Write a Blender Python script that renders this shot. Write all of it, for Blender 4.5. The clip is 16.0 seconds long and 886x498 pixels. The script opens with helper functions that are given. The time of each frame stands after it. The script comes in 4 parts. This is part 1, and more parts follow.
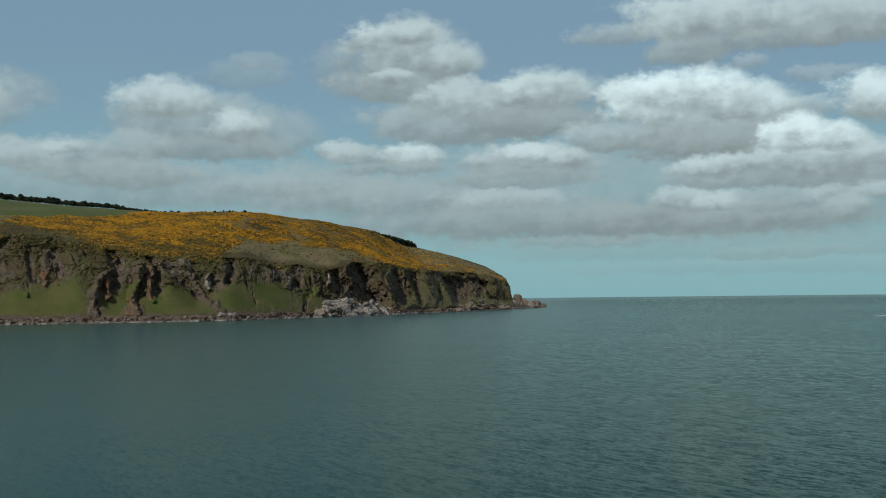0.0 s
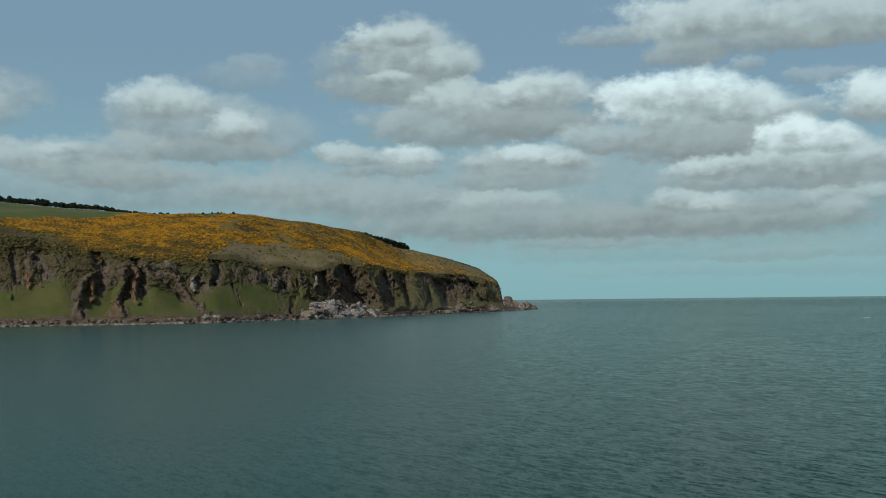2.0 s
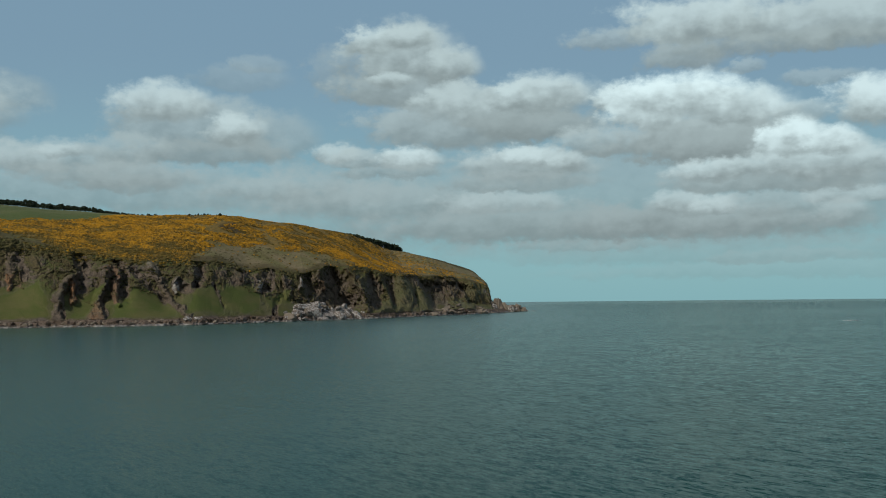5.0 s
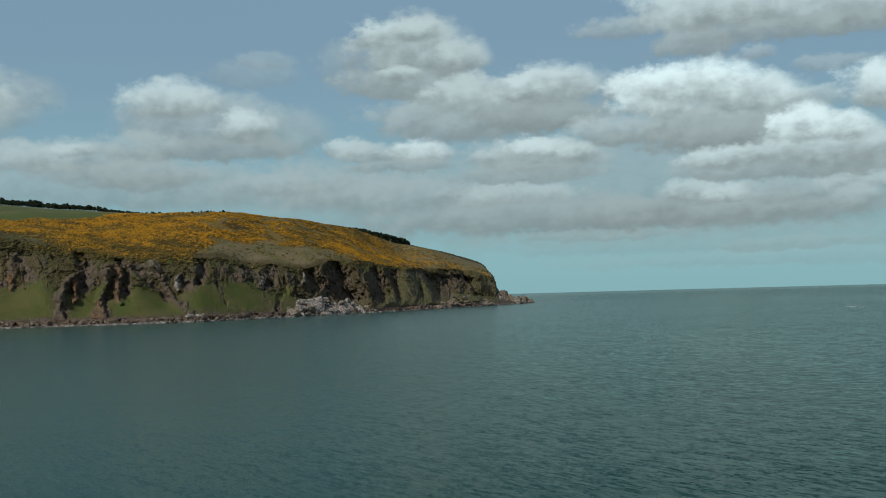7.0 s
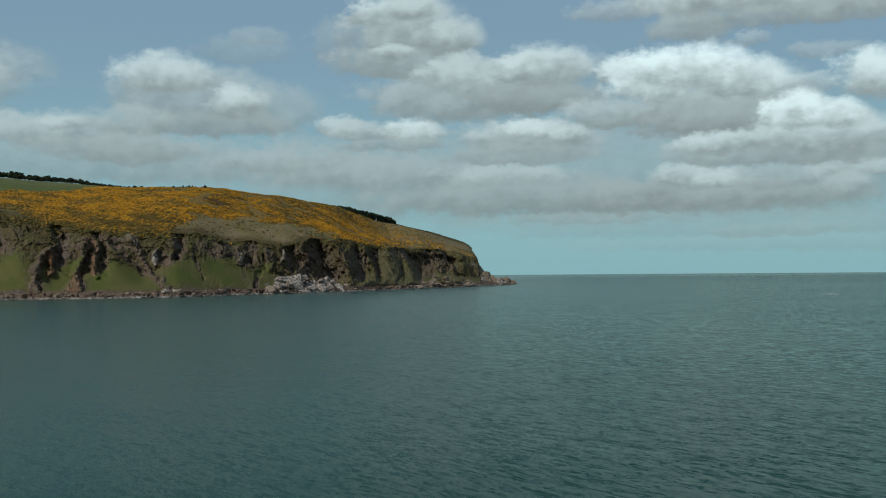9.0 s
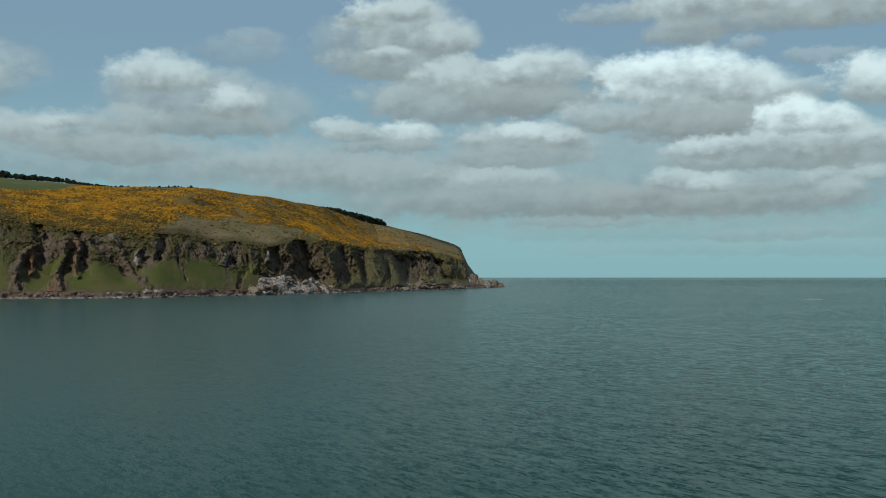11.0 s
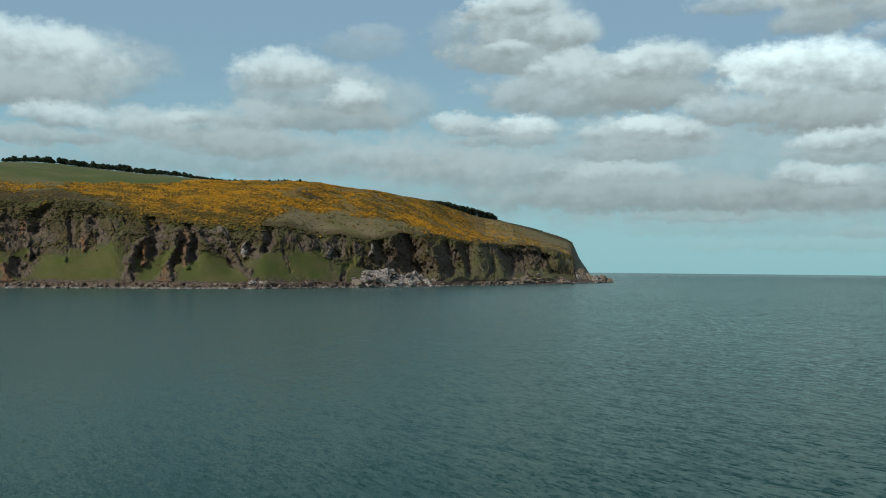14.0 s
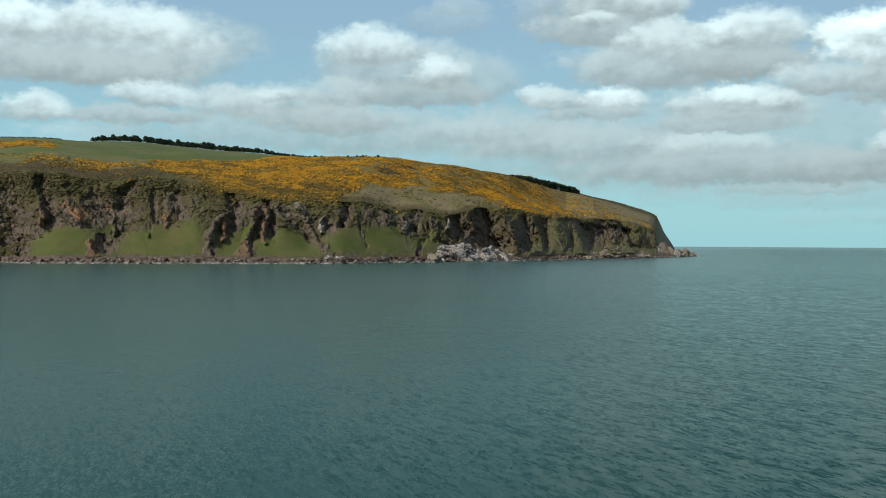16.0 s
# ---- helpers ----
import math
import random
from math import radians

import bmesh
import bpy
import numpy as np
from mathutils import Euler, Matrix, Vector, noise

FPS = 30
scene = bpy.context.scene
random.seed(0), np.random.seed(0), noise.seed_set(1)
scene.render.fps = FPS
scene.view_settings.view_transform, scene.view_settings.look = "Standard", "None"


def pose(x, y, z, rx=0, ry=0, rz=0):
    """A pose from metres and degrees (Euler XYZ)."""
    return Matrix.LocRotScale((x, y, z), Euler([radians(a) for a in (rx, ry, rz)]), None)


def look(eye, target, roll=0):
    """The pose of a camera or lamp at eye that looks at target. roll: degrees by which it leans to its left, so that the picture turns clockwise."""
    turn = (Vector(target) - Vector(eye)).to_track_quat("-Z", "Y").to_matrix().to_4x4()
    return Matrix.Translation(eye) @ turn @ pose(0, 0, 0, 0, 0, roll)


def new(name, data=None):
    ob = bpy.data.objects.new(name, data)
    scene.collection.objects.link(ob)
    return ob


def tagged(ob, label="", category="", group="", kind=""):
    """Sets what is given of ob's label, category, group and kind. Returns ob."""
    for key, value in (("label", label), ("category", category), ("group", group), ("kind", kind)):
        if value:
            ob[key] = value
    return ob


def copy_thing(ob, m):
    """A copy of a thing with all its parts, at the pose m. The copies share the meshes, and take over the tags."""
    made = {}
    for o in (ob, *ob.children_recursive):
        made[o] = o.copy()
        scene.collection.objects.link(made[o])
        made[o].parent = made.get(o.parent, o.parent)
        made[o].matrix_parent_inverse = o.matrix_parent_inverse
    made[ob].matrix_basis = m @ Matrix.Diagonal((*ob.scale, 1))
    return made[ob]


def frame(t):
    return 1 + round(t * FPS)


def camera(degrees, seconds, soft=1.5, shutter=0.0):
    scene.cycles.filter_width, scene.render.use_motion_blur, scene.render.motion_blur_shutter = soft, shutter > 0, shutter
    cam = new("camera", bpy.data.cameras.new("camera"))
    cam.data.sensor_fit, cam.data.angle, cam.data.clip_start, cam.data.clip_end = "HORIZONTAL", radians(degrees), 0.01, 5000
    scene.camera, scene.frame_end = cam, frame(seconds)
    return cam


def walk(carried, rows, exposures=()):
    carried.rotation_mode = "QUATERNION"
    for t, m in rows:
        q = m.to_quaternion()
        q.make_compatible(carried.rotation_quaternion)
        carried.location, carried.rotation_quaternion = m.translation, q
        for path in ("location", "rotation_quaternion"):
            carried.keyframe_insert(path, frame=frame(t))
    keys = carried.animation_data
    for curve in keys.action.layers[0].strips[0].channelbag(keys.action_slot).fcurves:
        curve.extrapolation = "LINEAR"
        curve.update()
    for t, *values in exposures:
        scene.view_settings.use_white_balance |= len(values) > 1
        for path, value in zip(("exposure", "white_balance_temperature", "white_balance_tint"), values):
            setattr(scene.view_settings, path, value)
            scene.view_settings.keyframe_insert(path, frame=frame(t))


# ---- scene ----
# ---- camera: a ship's deck 20 m over the water, sailing past the headland at about 10 knots ----
# seconds, x, y, tilt up, lean, turn to the left (metres and degrees)
ROWS = [
    (0.0, 0.00, 0.00, 2.51, 0.65, 0.05),
    (0.5, 2.50, 0.63, 2.59, 0.92, 0.03),
    (1.0, 4.99, 1.25, 2.56, 0.22, -0.01),
    (1.5, 7.48, 1.88, 2.57, 0.47, -0.06),
    (2.0, 9.97, 2.52, 2.61, 0.66, -0.09),
    (2.5, 12.46, 3.15, 2.61, 0.47, -0.08),
    (3.0, 14.94, 3.79, 2.62, 0.70, -0.10),
    (3.5, 17.43, 4.43, 2.59, 1.43, -0.12),
    (4.0, 19.91, 5.08, 2.64, 0.86, -0.20),
    (4.5, 22.39, 5.73, 2.72, 0.47, -0.19),
    (7.0, 34.76, 9.01, 2.33, 1.56, 0.61),
    (7.5, 37.23, 9.67, 1.57, 1.35, 0.41),
    (8.0, 39.70, 10.34, 1.28, 1.62, 0.69),
    (8.5, 42.17, 11.01, 1.13, 1.62, 0.46),
    (9.0, 44.63, 11.68, 1.22, 0.47, 0.04),
    (11.5, 56.92, 15.08, 1.34, 0.01, -0.22),
    (12.0, 59.37, 15.77, 1.29, -0.21, 0.00),
    (12.5, 61.82, 16.47, 1.25, -0.92, 0.10),
    (13.0, 64.27, 17.16, 1.33, -1.12, 0.07),
    (13.1, 64.76, 17.30, 1.40, -0.77, 0.16),
    (13.2, 65.25, 17.44, 1.34, -0.91, 1.86),
    (13.3, 65.74, 17.58, 1.03, -2.74, 3.00),
    (13.4, 66.23, 17.72, 0.97, -4.48, 4.05),
    (13.5, 66.72, 17.86, 1.20, -4.39, 5.12),
    (13.6, 67.21, 18.00, 1.68, -2.87, 6.64),
    (13.7, 67.70, 18.14, 1.87, -1.49, 7.47),
    (13.8, 68.19, 18.28, 1.71, -1.59, 7.53),
    (13.9, 68.67, 18.42, 1.33, -1.25, 7.11),
    (14.0, 69.16, 18.56, 0.99, -0.52, 6.18),
    (14.5, 71.61, 19.26, 0.15, 0.50, 4.21),
    (15.0, 74.05, 19.97, 0.49, 1.59, 3.87),
    (15.5, 76.49, 20.68, 0.05, 1.02, 5.73),
    (16.0, 78.93, 21.39, -0.43, -0.27, 10.92),
]
cam = camera(46.0, 16.0, soft=1.05)
walk(cam, [(t, pose(x, y, 20.0, 90 + up, lean, turn)) for t, x, y, up, lean, turn in ROWS],
     exposures=[(0.0, -0.05), (9.0, 0.0), (13.0, 0.05), (14.0, 0.2), (15.0, 0.29), (16.0, 0.51)])

# ---- world: sky with fair-weather cumulus, and one sun ----
SUN_TO = Vector((-0.52, -0.66, 0.64)).normalized()
world = bpy.data.worlds.new("sky")
scene.world = world
world.use_nodes = True
world.cycles.sampling_method, world.cycles.sample_map_resolution = "MANUAL", 256
SKY_STRENGTH = 0.10


class Nodes:
    """Short calls that add shader nodes to one tree."""

    def __init__(self, tree):
        self.tree = tree
        tree.nodes.clear()

    def add(self, kind, **inputs):
        node = self.tree.nodes.new(kind)
        for key, value in inputs.items():
            self.put(node, key, value)
        return node

    def put(self, node, key, value):
        socket = node.inputs[int(key[1:]) if key[0] == "_" and key[1:].isdigit() else key.replace("_", " ")]
        if isinstance(value, bpy.types.NodeSocket):
            self.tree.links.new(value, socket)
        else:
            socket.default_value = value

    def math(self, op, a, b=0.0, c=0.0, clamp=False):
        node = self.add("ShaderNodeMath", _0=a, _1=b, _2=c)
        node.operation, node.use_clamp = op, clamp
        return node.outputs[0]

    def vec(self, op, a, b=(0, 0, 0)):
        node = self.add("ShaderNodeVectorMath", _0=a, _1=b)
        node.operation = op
        return node.outputs[1] if op in ("LENGTH", "DOT_PRODUCT") else node.outputs[0]

    def xyz(self, a):
        return self.add("ShaderNodeSeparateXYZ", Vector=a).outputs

    def join(self, x, y, z=0.0):
        return self.add("ShaderNodeCombineXYZ", X=x, Y=y, Z=z).outputs[0]

    def noise(self, at, scale, detail=4.0, rough=0.55, warp=0.0):
        return self.add("ShaderNodeTexNoise", Vector=at, Scale=scale, Detail=detail, Roughness=rough, Distortion=warp).outputs

    def step(self, value, low, high, to_low=0.0, to_high=1.0):
        node = self.add("ShaderNodeMapRange", Value=value, From_Min=low, From_Max=high, To_Min=to_low, To_Max=to_high)
        node.interpolation_type = "SMOOTHSTEP"
        return node.outputs[0]

    def mix(self, factor, a, b, blend="MIX"):
        node = self.add("ShaderNodeMixRGB", Fac=factor, Color1=a, Color2=b)
        node.blend_type = blend
        return node.outputs[0]

    def bump(self, height, strength, distance, normal=None):
        node = self.add("ShaderNodeBump", Height=height, Strength=strength, Distance=distance)
        if normal is not None:
            self.put(node, "Normal", normal)
        return node.outputs[0]


def grey(value, warm=0.0):
    return (value * (1 + warm), value, value * (1 - warm), 1)


wn = Nodes(world.node_tree)
sky = wn.add("ShaderNodeTexSky")
sky.sky_type, sky.sun_disc = "NISHITA", False
sky.sun_elevation, sky.sun_rotation = math.asin(SUN_TO.z), math.atan2(SUN_TO.x, SUN_TO.y)
sky.altitude, sky.air_density, sky.dust_density, sky.ozone_density = 20, 1.0, 1.2, 2.5
way = wn.add("ShaderNodeTexCoord").outputs["Generated"]
wx, wy, wz = wn.xyz(way)
azimuth = wn.math("MULTIPLY", wn.math("ARCTAN2", wx, wy), 57.29578)
height = wn.math("MULTIPLY", wn.math("ARCSINE", wz), 57.29578)
plain = wn.join(azimuth, height, height)
billow = wn.noise(plain, 0.40, 6, 0.58)
fine = wn.noise(wn.vec("MULTIPLY", plain, (1, 1.2, 1)), 1.7, 5, 0.58)
heads = wn.add("ShaderNodeTexVoronoi", Vector=wn.vec("ADD", plain, wn.vec("MULTIPLY", fine[1], (0.7, 0.55, 0))), Scale=0.85, Detail=1.0, Roughness=0.55)
heads.voronoi_dimensions, heads.feature, heads.normalize = "2D", "SMOOTH_F1", False
heads.inputs["Smoothness"].default_value = 0.5
cauli = wn.math("SUBTRACT", 1.0, heads.outputs["Distance"])
# the heaps swell towards the sun: the slope of the billows along the light
lump = wn.noise(plain, 0.52, 3, 0.5)
sunward = wn.noise(wn.vec("ADD", plain, (-0.30, 0.42, 0)), 0.52, 3, 0.5)
swell = wn.math("SUBTRACT", lump[0], sunward[0])
drift_x, drift_y, _ = wn.xyz(billow[1])
curl_x, curl_y, _ = wn.xyz(fine[1])
bent_x = wn.math("MULTIPLY_ADD", drift_x, 2.1, wn.math("MULTIPLY_ADD", curl_x, 0.9, wn.math("ADD", azimuth, -1.5)))
bent_y = wn.math("MULTIPLY_ADD", drift_y, 0.8, wn.math("MULTIPLY_ADD", curl_y, 0.55, wn.math("ADD", height, -0.675)))
bent = wn.join(bent_x, bent_y, bent_y)
ragged = wn.math("MULTIPLY_ADD", billow[0], 1.1, wn.math("MULTIPLY_ADD", fine[0], 0.42, wn.math("MULTIPLY_ADD", cauli, 0.12, 0.56)))
puff = wn.math("MULTIPLY_ADD", swell, 1.3, wn.math("MULTIPLY_ADD", fine[0], 0.12, wn.math("MULTIPLY_ADD", billow[0], 0.6, wn.math("MULTIPLY_ADD", cauli, 0.2, -0.12))))
# clear air: a thin sea haze over the blue, paler and greener low down
low = tuple(v / SKY_STRENGTH for v in (0.235, 0.455, 0.495)) + (1,)
mid = tuple(v / SKY_STRENGTH for v in (0.200, 0.325, 0.425)) + (1,)
haze = wn.mix(wn.step(height, 0.5, 14.0), low, mid)
air = wn.mix(wn.step(height, 38.0, 13.0, 0.0, 0.92), sky.outputs[0], haze)
# light of the clouds, what they leave of the clear air behind them, and the warped bearing and height
glow, clear = [0.0], [1.0]


def cloud(az, el, wide, high, cover, top):
    """One heap of cloud: degrees of bearing and height, half sizes, how dense, how bright its crown."""
    across, up = 0.95 / wide, 0.97 / high
    at = wn.add("ShaderNodeVectorMath", _0=bent, _1=(across, up, -1.15 * up), _2=(-az * across, (0.2 - el) * up, (el - 0.2) * 1.15 * up))
    at.operation = "MULTIPLY_ADD"
    body = wn.math("SUBTRACT", ragged, wn.vec("LENGTH", wn.vec("MAXIMUM", at.outputs[0], (-99, -99, 0))))
    left = wn.step(body, 0.0, 0.66, 1.0, 1.0 - cover)
    base = 0.275 + 0.12 * (top - 0.4)
    foot = 0.85 * up * (el - 0.2)
    light = wn.step(wn.math("MULTIPLY_ADD", bent_y, 0.85 * up, puff), foot - 0.40, foot + 1.0, base, top)
    glow[0] = wn.add("ShaderNodeMix", Factor=left, _2=light, _3=glow[0]).outputs[0]
    clear[0] = wn.math("MULTIPLY", clear[0], left)


# thin veil between the heaps
cloud(9.1, 5.10, 20.95, 3.17, 0.5, 0.44)
cloud(14.2, 2.55, 13.33, 0.83, 0.26, 0.42)
cloud(17.9, 1.45, 9.52, 0.57, 0.2, 0.44)
cloud(-15.9, 5.96, 11.43, 1.46, 0.55, 0.47)
# low far deck
cloud(-2.6, 5.29, 6.03, 1.14, 0.6, 0.46)
cloud(3.6, 5.28, 3.49, 0.70, 0.7, 0.56)
cloud(7.0, 4.04, 10.48, 1.08, 0.75, 0.42)
cloud(7.6, 2.99, 4.13, 0.35, 0.36, 0.44)
cloud(18.4, 2.15, 4.13, 0.41, 0.26, 0.47)
cloud(14.2, 3.99, 7.30, 1.08, 0.75, 0.42)
cloud(13.5, 5.03, 2.41, 0.70, 0.75, 0.62)
cloud(14.9, 4.92, 0.95, 0.51, 0.7, 0.66)
cloud(18.1, 4.93, 2.70, 0.76, 0.5, 0.5)
cloud(21.3, 5.31, 2.22, 0.63, 0.7, 0.6)
cloud(21.0, 4.31, 1.40, 0.89, 0.55, 0.58)
cloud(-9.7, 6.13, 2.22, 0.76, 0.5, 0.48)
# heaps in the west
cloud(-22.6, 10.71, 1.90, 1.08, 0.4, 0.44)
cloud(-9.0, 8.96, 2.10, 1.33, 0.5, 0.48)
cloud(-13.5, 9.38, 3.97, 1.59, 0.72, 0.52)
cloud(-15.0, 10.48, 2.48, 1.14, 0.85, 0.68)
cloud(-12.7, 8.11, 3.97, 0.76, 0.78, 0.4)
cloud(-11.2, 9.22, 1.46, 0.89, 0.9, 0.68)
cloud(-22.4, 7.41, 2.10, 0.95, 0.6, 0.5)
cloud(-19.8, 7.50, 3.49, 0.95, 0.72, 0.56)
cloud(-16.6, 8.10, 2.22, 0.95, 0.6, 0.52)
cloud(-17.6, 6.75, 4.13, 0.83, 0.75, 0.45)
cloud(-16.9, 6.30, 2.54, 0.51, 0.6, 0.4)
cloud(-20.1, 7.93, 1.14, 0.38, 0.66, 0.62)
cloud(-10.9, 11.98, 2.35, 0.70, 0.3, 0.49)
cloud(-9.8, 12.66, 1.33, 0.51, 0.32, 0.52)
# heaps ahead, grey ones behind the lit ones
cloud(-5.6, 12.61, 1.40, 1.40, 0.36, 0.47)
cloud(0.6, 9.39, 4.76, 1.46, 0.85, 0.5)
cloud(-1.9, 11.48, 3.33, 1.27, 0.9, 0.47)
cloud(-2.1, 13.28, 2.92, 1.75, 0.95, 0.58)
cloud(0.6, 12.81, 1.52, 1.08, 0.92, 0.6)
cloud(-3.7, 14.00, 1.52, 0.83, 0.9, 0.68)
cloud(-1.8, 14.24, 1.40, 0.70, 0.8, 0.62)
cloud(-2.6, 12.05, 1.14, 0.51, 0.8, 0.64)
cloud(1.7, 10.99, 1.71, 0.83, 0.8, 0.58)
cloud(3.1, 10.44, 3.49, 1.27, 0.92, 0.6)
cloud(5.2, 9.48, 3.65, 0.95, 0.92, 0.41)
cloud(5.7, 11.10, 2.79, 1.14, 0.95, 0.68)
cloud(3.9, 11.03, 1.14, 0.76, 0.9, 0.7)
cloud(-5.9, 8.01, 1.40, 0.57, 0.8, 0.64)
cloud(-4.1, 7.70, 2.22, 0.63, 0.75, 0.56)
cloud(-1.8, 7.69, 1.71, 0.76, 0.94, 0.74)
cloud(-2.6, 7.02, 2.67, 0.41, 0.6, 0.46)
cloud(4.6, 7.29, 3.56, 1.08, 0.9, 0.58)
cloud(4.3, 6.44, 3.81, 0.57, 0.7, 0.44)
cloud(5.1, 7.77, 1.97, 0.76, 0.92, 0.72)
cloud(6.9, 7.48, 1.02, 0.70, 0.8, 0.66)
# heaps in the east
cloud(9.3, 13.94, 1.97, 0.70, 0.6, 0.56)
cloud(13.4, 12.95, 1.97, 1.14, 0.8, 0.48)
cloud(21.0, 13.99, 6.67, 1.52, 0.92, 0.6)
cloud(14.1, 14.53, 3.81, 1.40, 0.92, 0.68)
cloud(19.3, 13.19, 6.03, 0.70, 0.7, 0.44)
cloud(16.6, 12.18, 0.83, 0.38, 0.5, 0.54)
cloud(20.2, 11.35, 1.97, 0.44, 0.45, 0.52)
cloud(19.3, 9.59, 1.33, 0.70, 0.6, 0.62)
cloud(22.8, 9.72, 2.10, 1.40, 0.96, 0.82)
cloud(8.8, 8.46, 2.60, 0.89, 0.76, 0.58)
cloud(14.3, 8.53, 5.24, 1.52, 1, 0.52)
cloud(15.7, 8.05, 4.44, 1.08, 0.95, 0.43)
cloud(16.1, 10.03, 2.60, 1.14, 0.95, 0.8)
cloud(9.9, 10.71, 1.40, 0.89, 0.95, 0.78)
cloud(11.3, 9.93, 1.97, 1.21, 0.98, 0.84)
cloud(13.2, 10.67, 3.17, 1.21, 1, 0.92)
cloud(18.5, 6.14, 5.40, 0.70, 0.8, 0.46)
cloud(15.4, 6.82, 2.41, 0.63, 0.88, 0.7)
cloud(20.1, 6.93, 4.13, 1.14, 0.9, 0.66)
cloud(18.9, 8.23, 1.46, 1.02, 0.96, 0.9)
cloud(20.8, 7.93, 1.33, 0.83, 0.95, 0.84)
# heaps over the land behind
cloud(-24.3, 9.56, 2.22, 0.95, 0.5, 0.48)
cloud(-30.7, 10.21, 7.30, 1.97, 0.92, 0.6)
cloud(-30.4, 8.87, 6.03, 1.02, 0.9, 0.44)
cloud(-32.9, 11.11, 2.10, 1.08, 0.85, 0.78)
cloud(-28.4, 11.21, 2.92, 1.21, 0.8, 0.72)
cloud(-25.4, 10.96, 0.83, 1.08, 0.7, 0.66)
cloud(-27.6, 6.69, 3.81, 0.57, 0.75, 0.45)
cloud(-32.3, 6.83, 1.52, 0.83, 0.85, 0.66)
cloud(-26.4, 7.74, 1.90, 0.76, 0.85, 0.64)
# broken cloud over the rest of the sky
far_off = wn.math("MAXIMUM", wn.step(wn.math("ABSOLUTE", azimuth), 27, 36), wn.step(height, 17.5, 24))
heap = wn.noise(wn.vec("MULTIPLY", plain, (0.7, 1.3, 1)), 0.09, 6, 0.6)
cover = wn.math("MULTIPLY", wn.step(heap[0], 0.50, 0.64), far_off)
shade = wn.mix(wn.step(heap[0], 0.5, 0.75), grey(0.80 / SKY_STRENGTH), grey(0.50 / SKY_STRENGTH))
cool = tuple(v / SKY_STRENGTH for v in (0.80, 1.0, 1.03))
heaps = wn.add("ShaderNodeVectorMath", _0=air, _1=wn.join(clear[0], clear[0], clear[0]), _2=wn.vec("MULTIPLY", wn.join(glow[0], glow[0], glow[0]), cool))
heaps.operation = "MULTIPLY_ADD"
colour = wn.mix(wn.math("MULTIPLY", cover, 0.75), heaps.outputs[0], shade)
back = wn.add("ShaderNodeBackground", Color=colour, Strength=SKY_STRENGTH)
out = wn.add("ShaderNodeOutputWorld", Surface=back.outputs[0])

sun = new("sun", bpy.data.lights.new("sun", "SUN"))
sun.data.energy, sun.data.angle, sun.data.color = 2.9, radians(0.53), (1.0, 0.975, 0.92)
sun.matrix_world = look(SUN_TO * 100, (0, 0, 0))

# ---- numbers for shaping: lattice noise on arrays ----


def lattice(ix, iy, iz, seed):
    h = (ix * 374761393 + iy * 668265263 + iz * 2147483647 + seed * 144269504) & 0xFFFFFFFF
    h = ((h ^ (h >> 13)) * 1274126177) & 0xFFFFFFFF
    h = ((h ^ (h >> 16)) * 2246822519) & 0xFFFFFFFF
    return ((h ^ (h >> 15)) & 0xFFFFFF) / 0xFFFFFF * 2 - 1


def rough(x, y, z=0.0, seed=0):
    """Smooth noise from -1 to 1 on arrays of one shape."""
    x, y, z = np.broadcast_arrays(np.asarray(x, float), np.asarray(y, float), np.asarray(z, float))
    fx, fy, fz = np.floor(x), np.floor(y), np.floor(z)
    ix, iy, iz = fx.astype(np.int64), fy.astype(np.int64), fz.astype(np.int64)
    a, b, c = (q * q * (3 - 2 * q) for q in (x - fx, y - fy, z - fz))
    total = 0
    for i in (0, 1):
        for j in (0, 1):
            for k in (0, 1):
                weight = (a if i else 1 - a) * (b if j else 1 - b) * (c if k else 1 - c)
                total = total + weight * lattice(ix + i, iy + j, iz + k, seed)
    return total


def fractal(x, y, z=0.0, octaves=4, seed=0, ridged=False):
    total, size, gain = 0, 1.0, 0.0
    for n in range(octaves):
        v = rough(np.asarray(x) * 2**n, np.asarray(y) * 2**n, np.asarray(z) * 2**n, seed + n)
        total = total + size * ((1 - 2 * np.abs(v)) if ridged else v)
        gain += size
        size *= 0.5
    return total / gain


def ramp(v, low, high):
    q = np.clip((v - low) / (high - low), 0, 1)
    return q * q * (3 - 2 * q)


def material(name):
    m = bpy.data.materials.new(name)
    m.use_nodes = True
    return m, Nodes(m.node_tree)


def finish(n, colour, roughness, normal=None, specular=0.3, **more):
    shader = n.add("ShaderNodeBsdfPrincipled", Base_Color=colour, Roughness=roughness, Specular_IOR_Level=specular, **more)
    if normal is not None:
        n.put(shader, "Normal", normal)
    n.add("ShaderNodeOutputMaterial", Surface=shader.outputs[0])


def place(n):
    return n.add("ShaderNodeNewGeometry").outputs["Position"]


def mask(n, name):
    node = n.add("ShaderNodeAttribute")
    node.attribute_name = name
    return node.outputs["Fac"]


# ---- materials ----


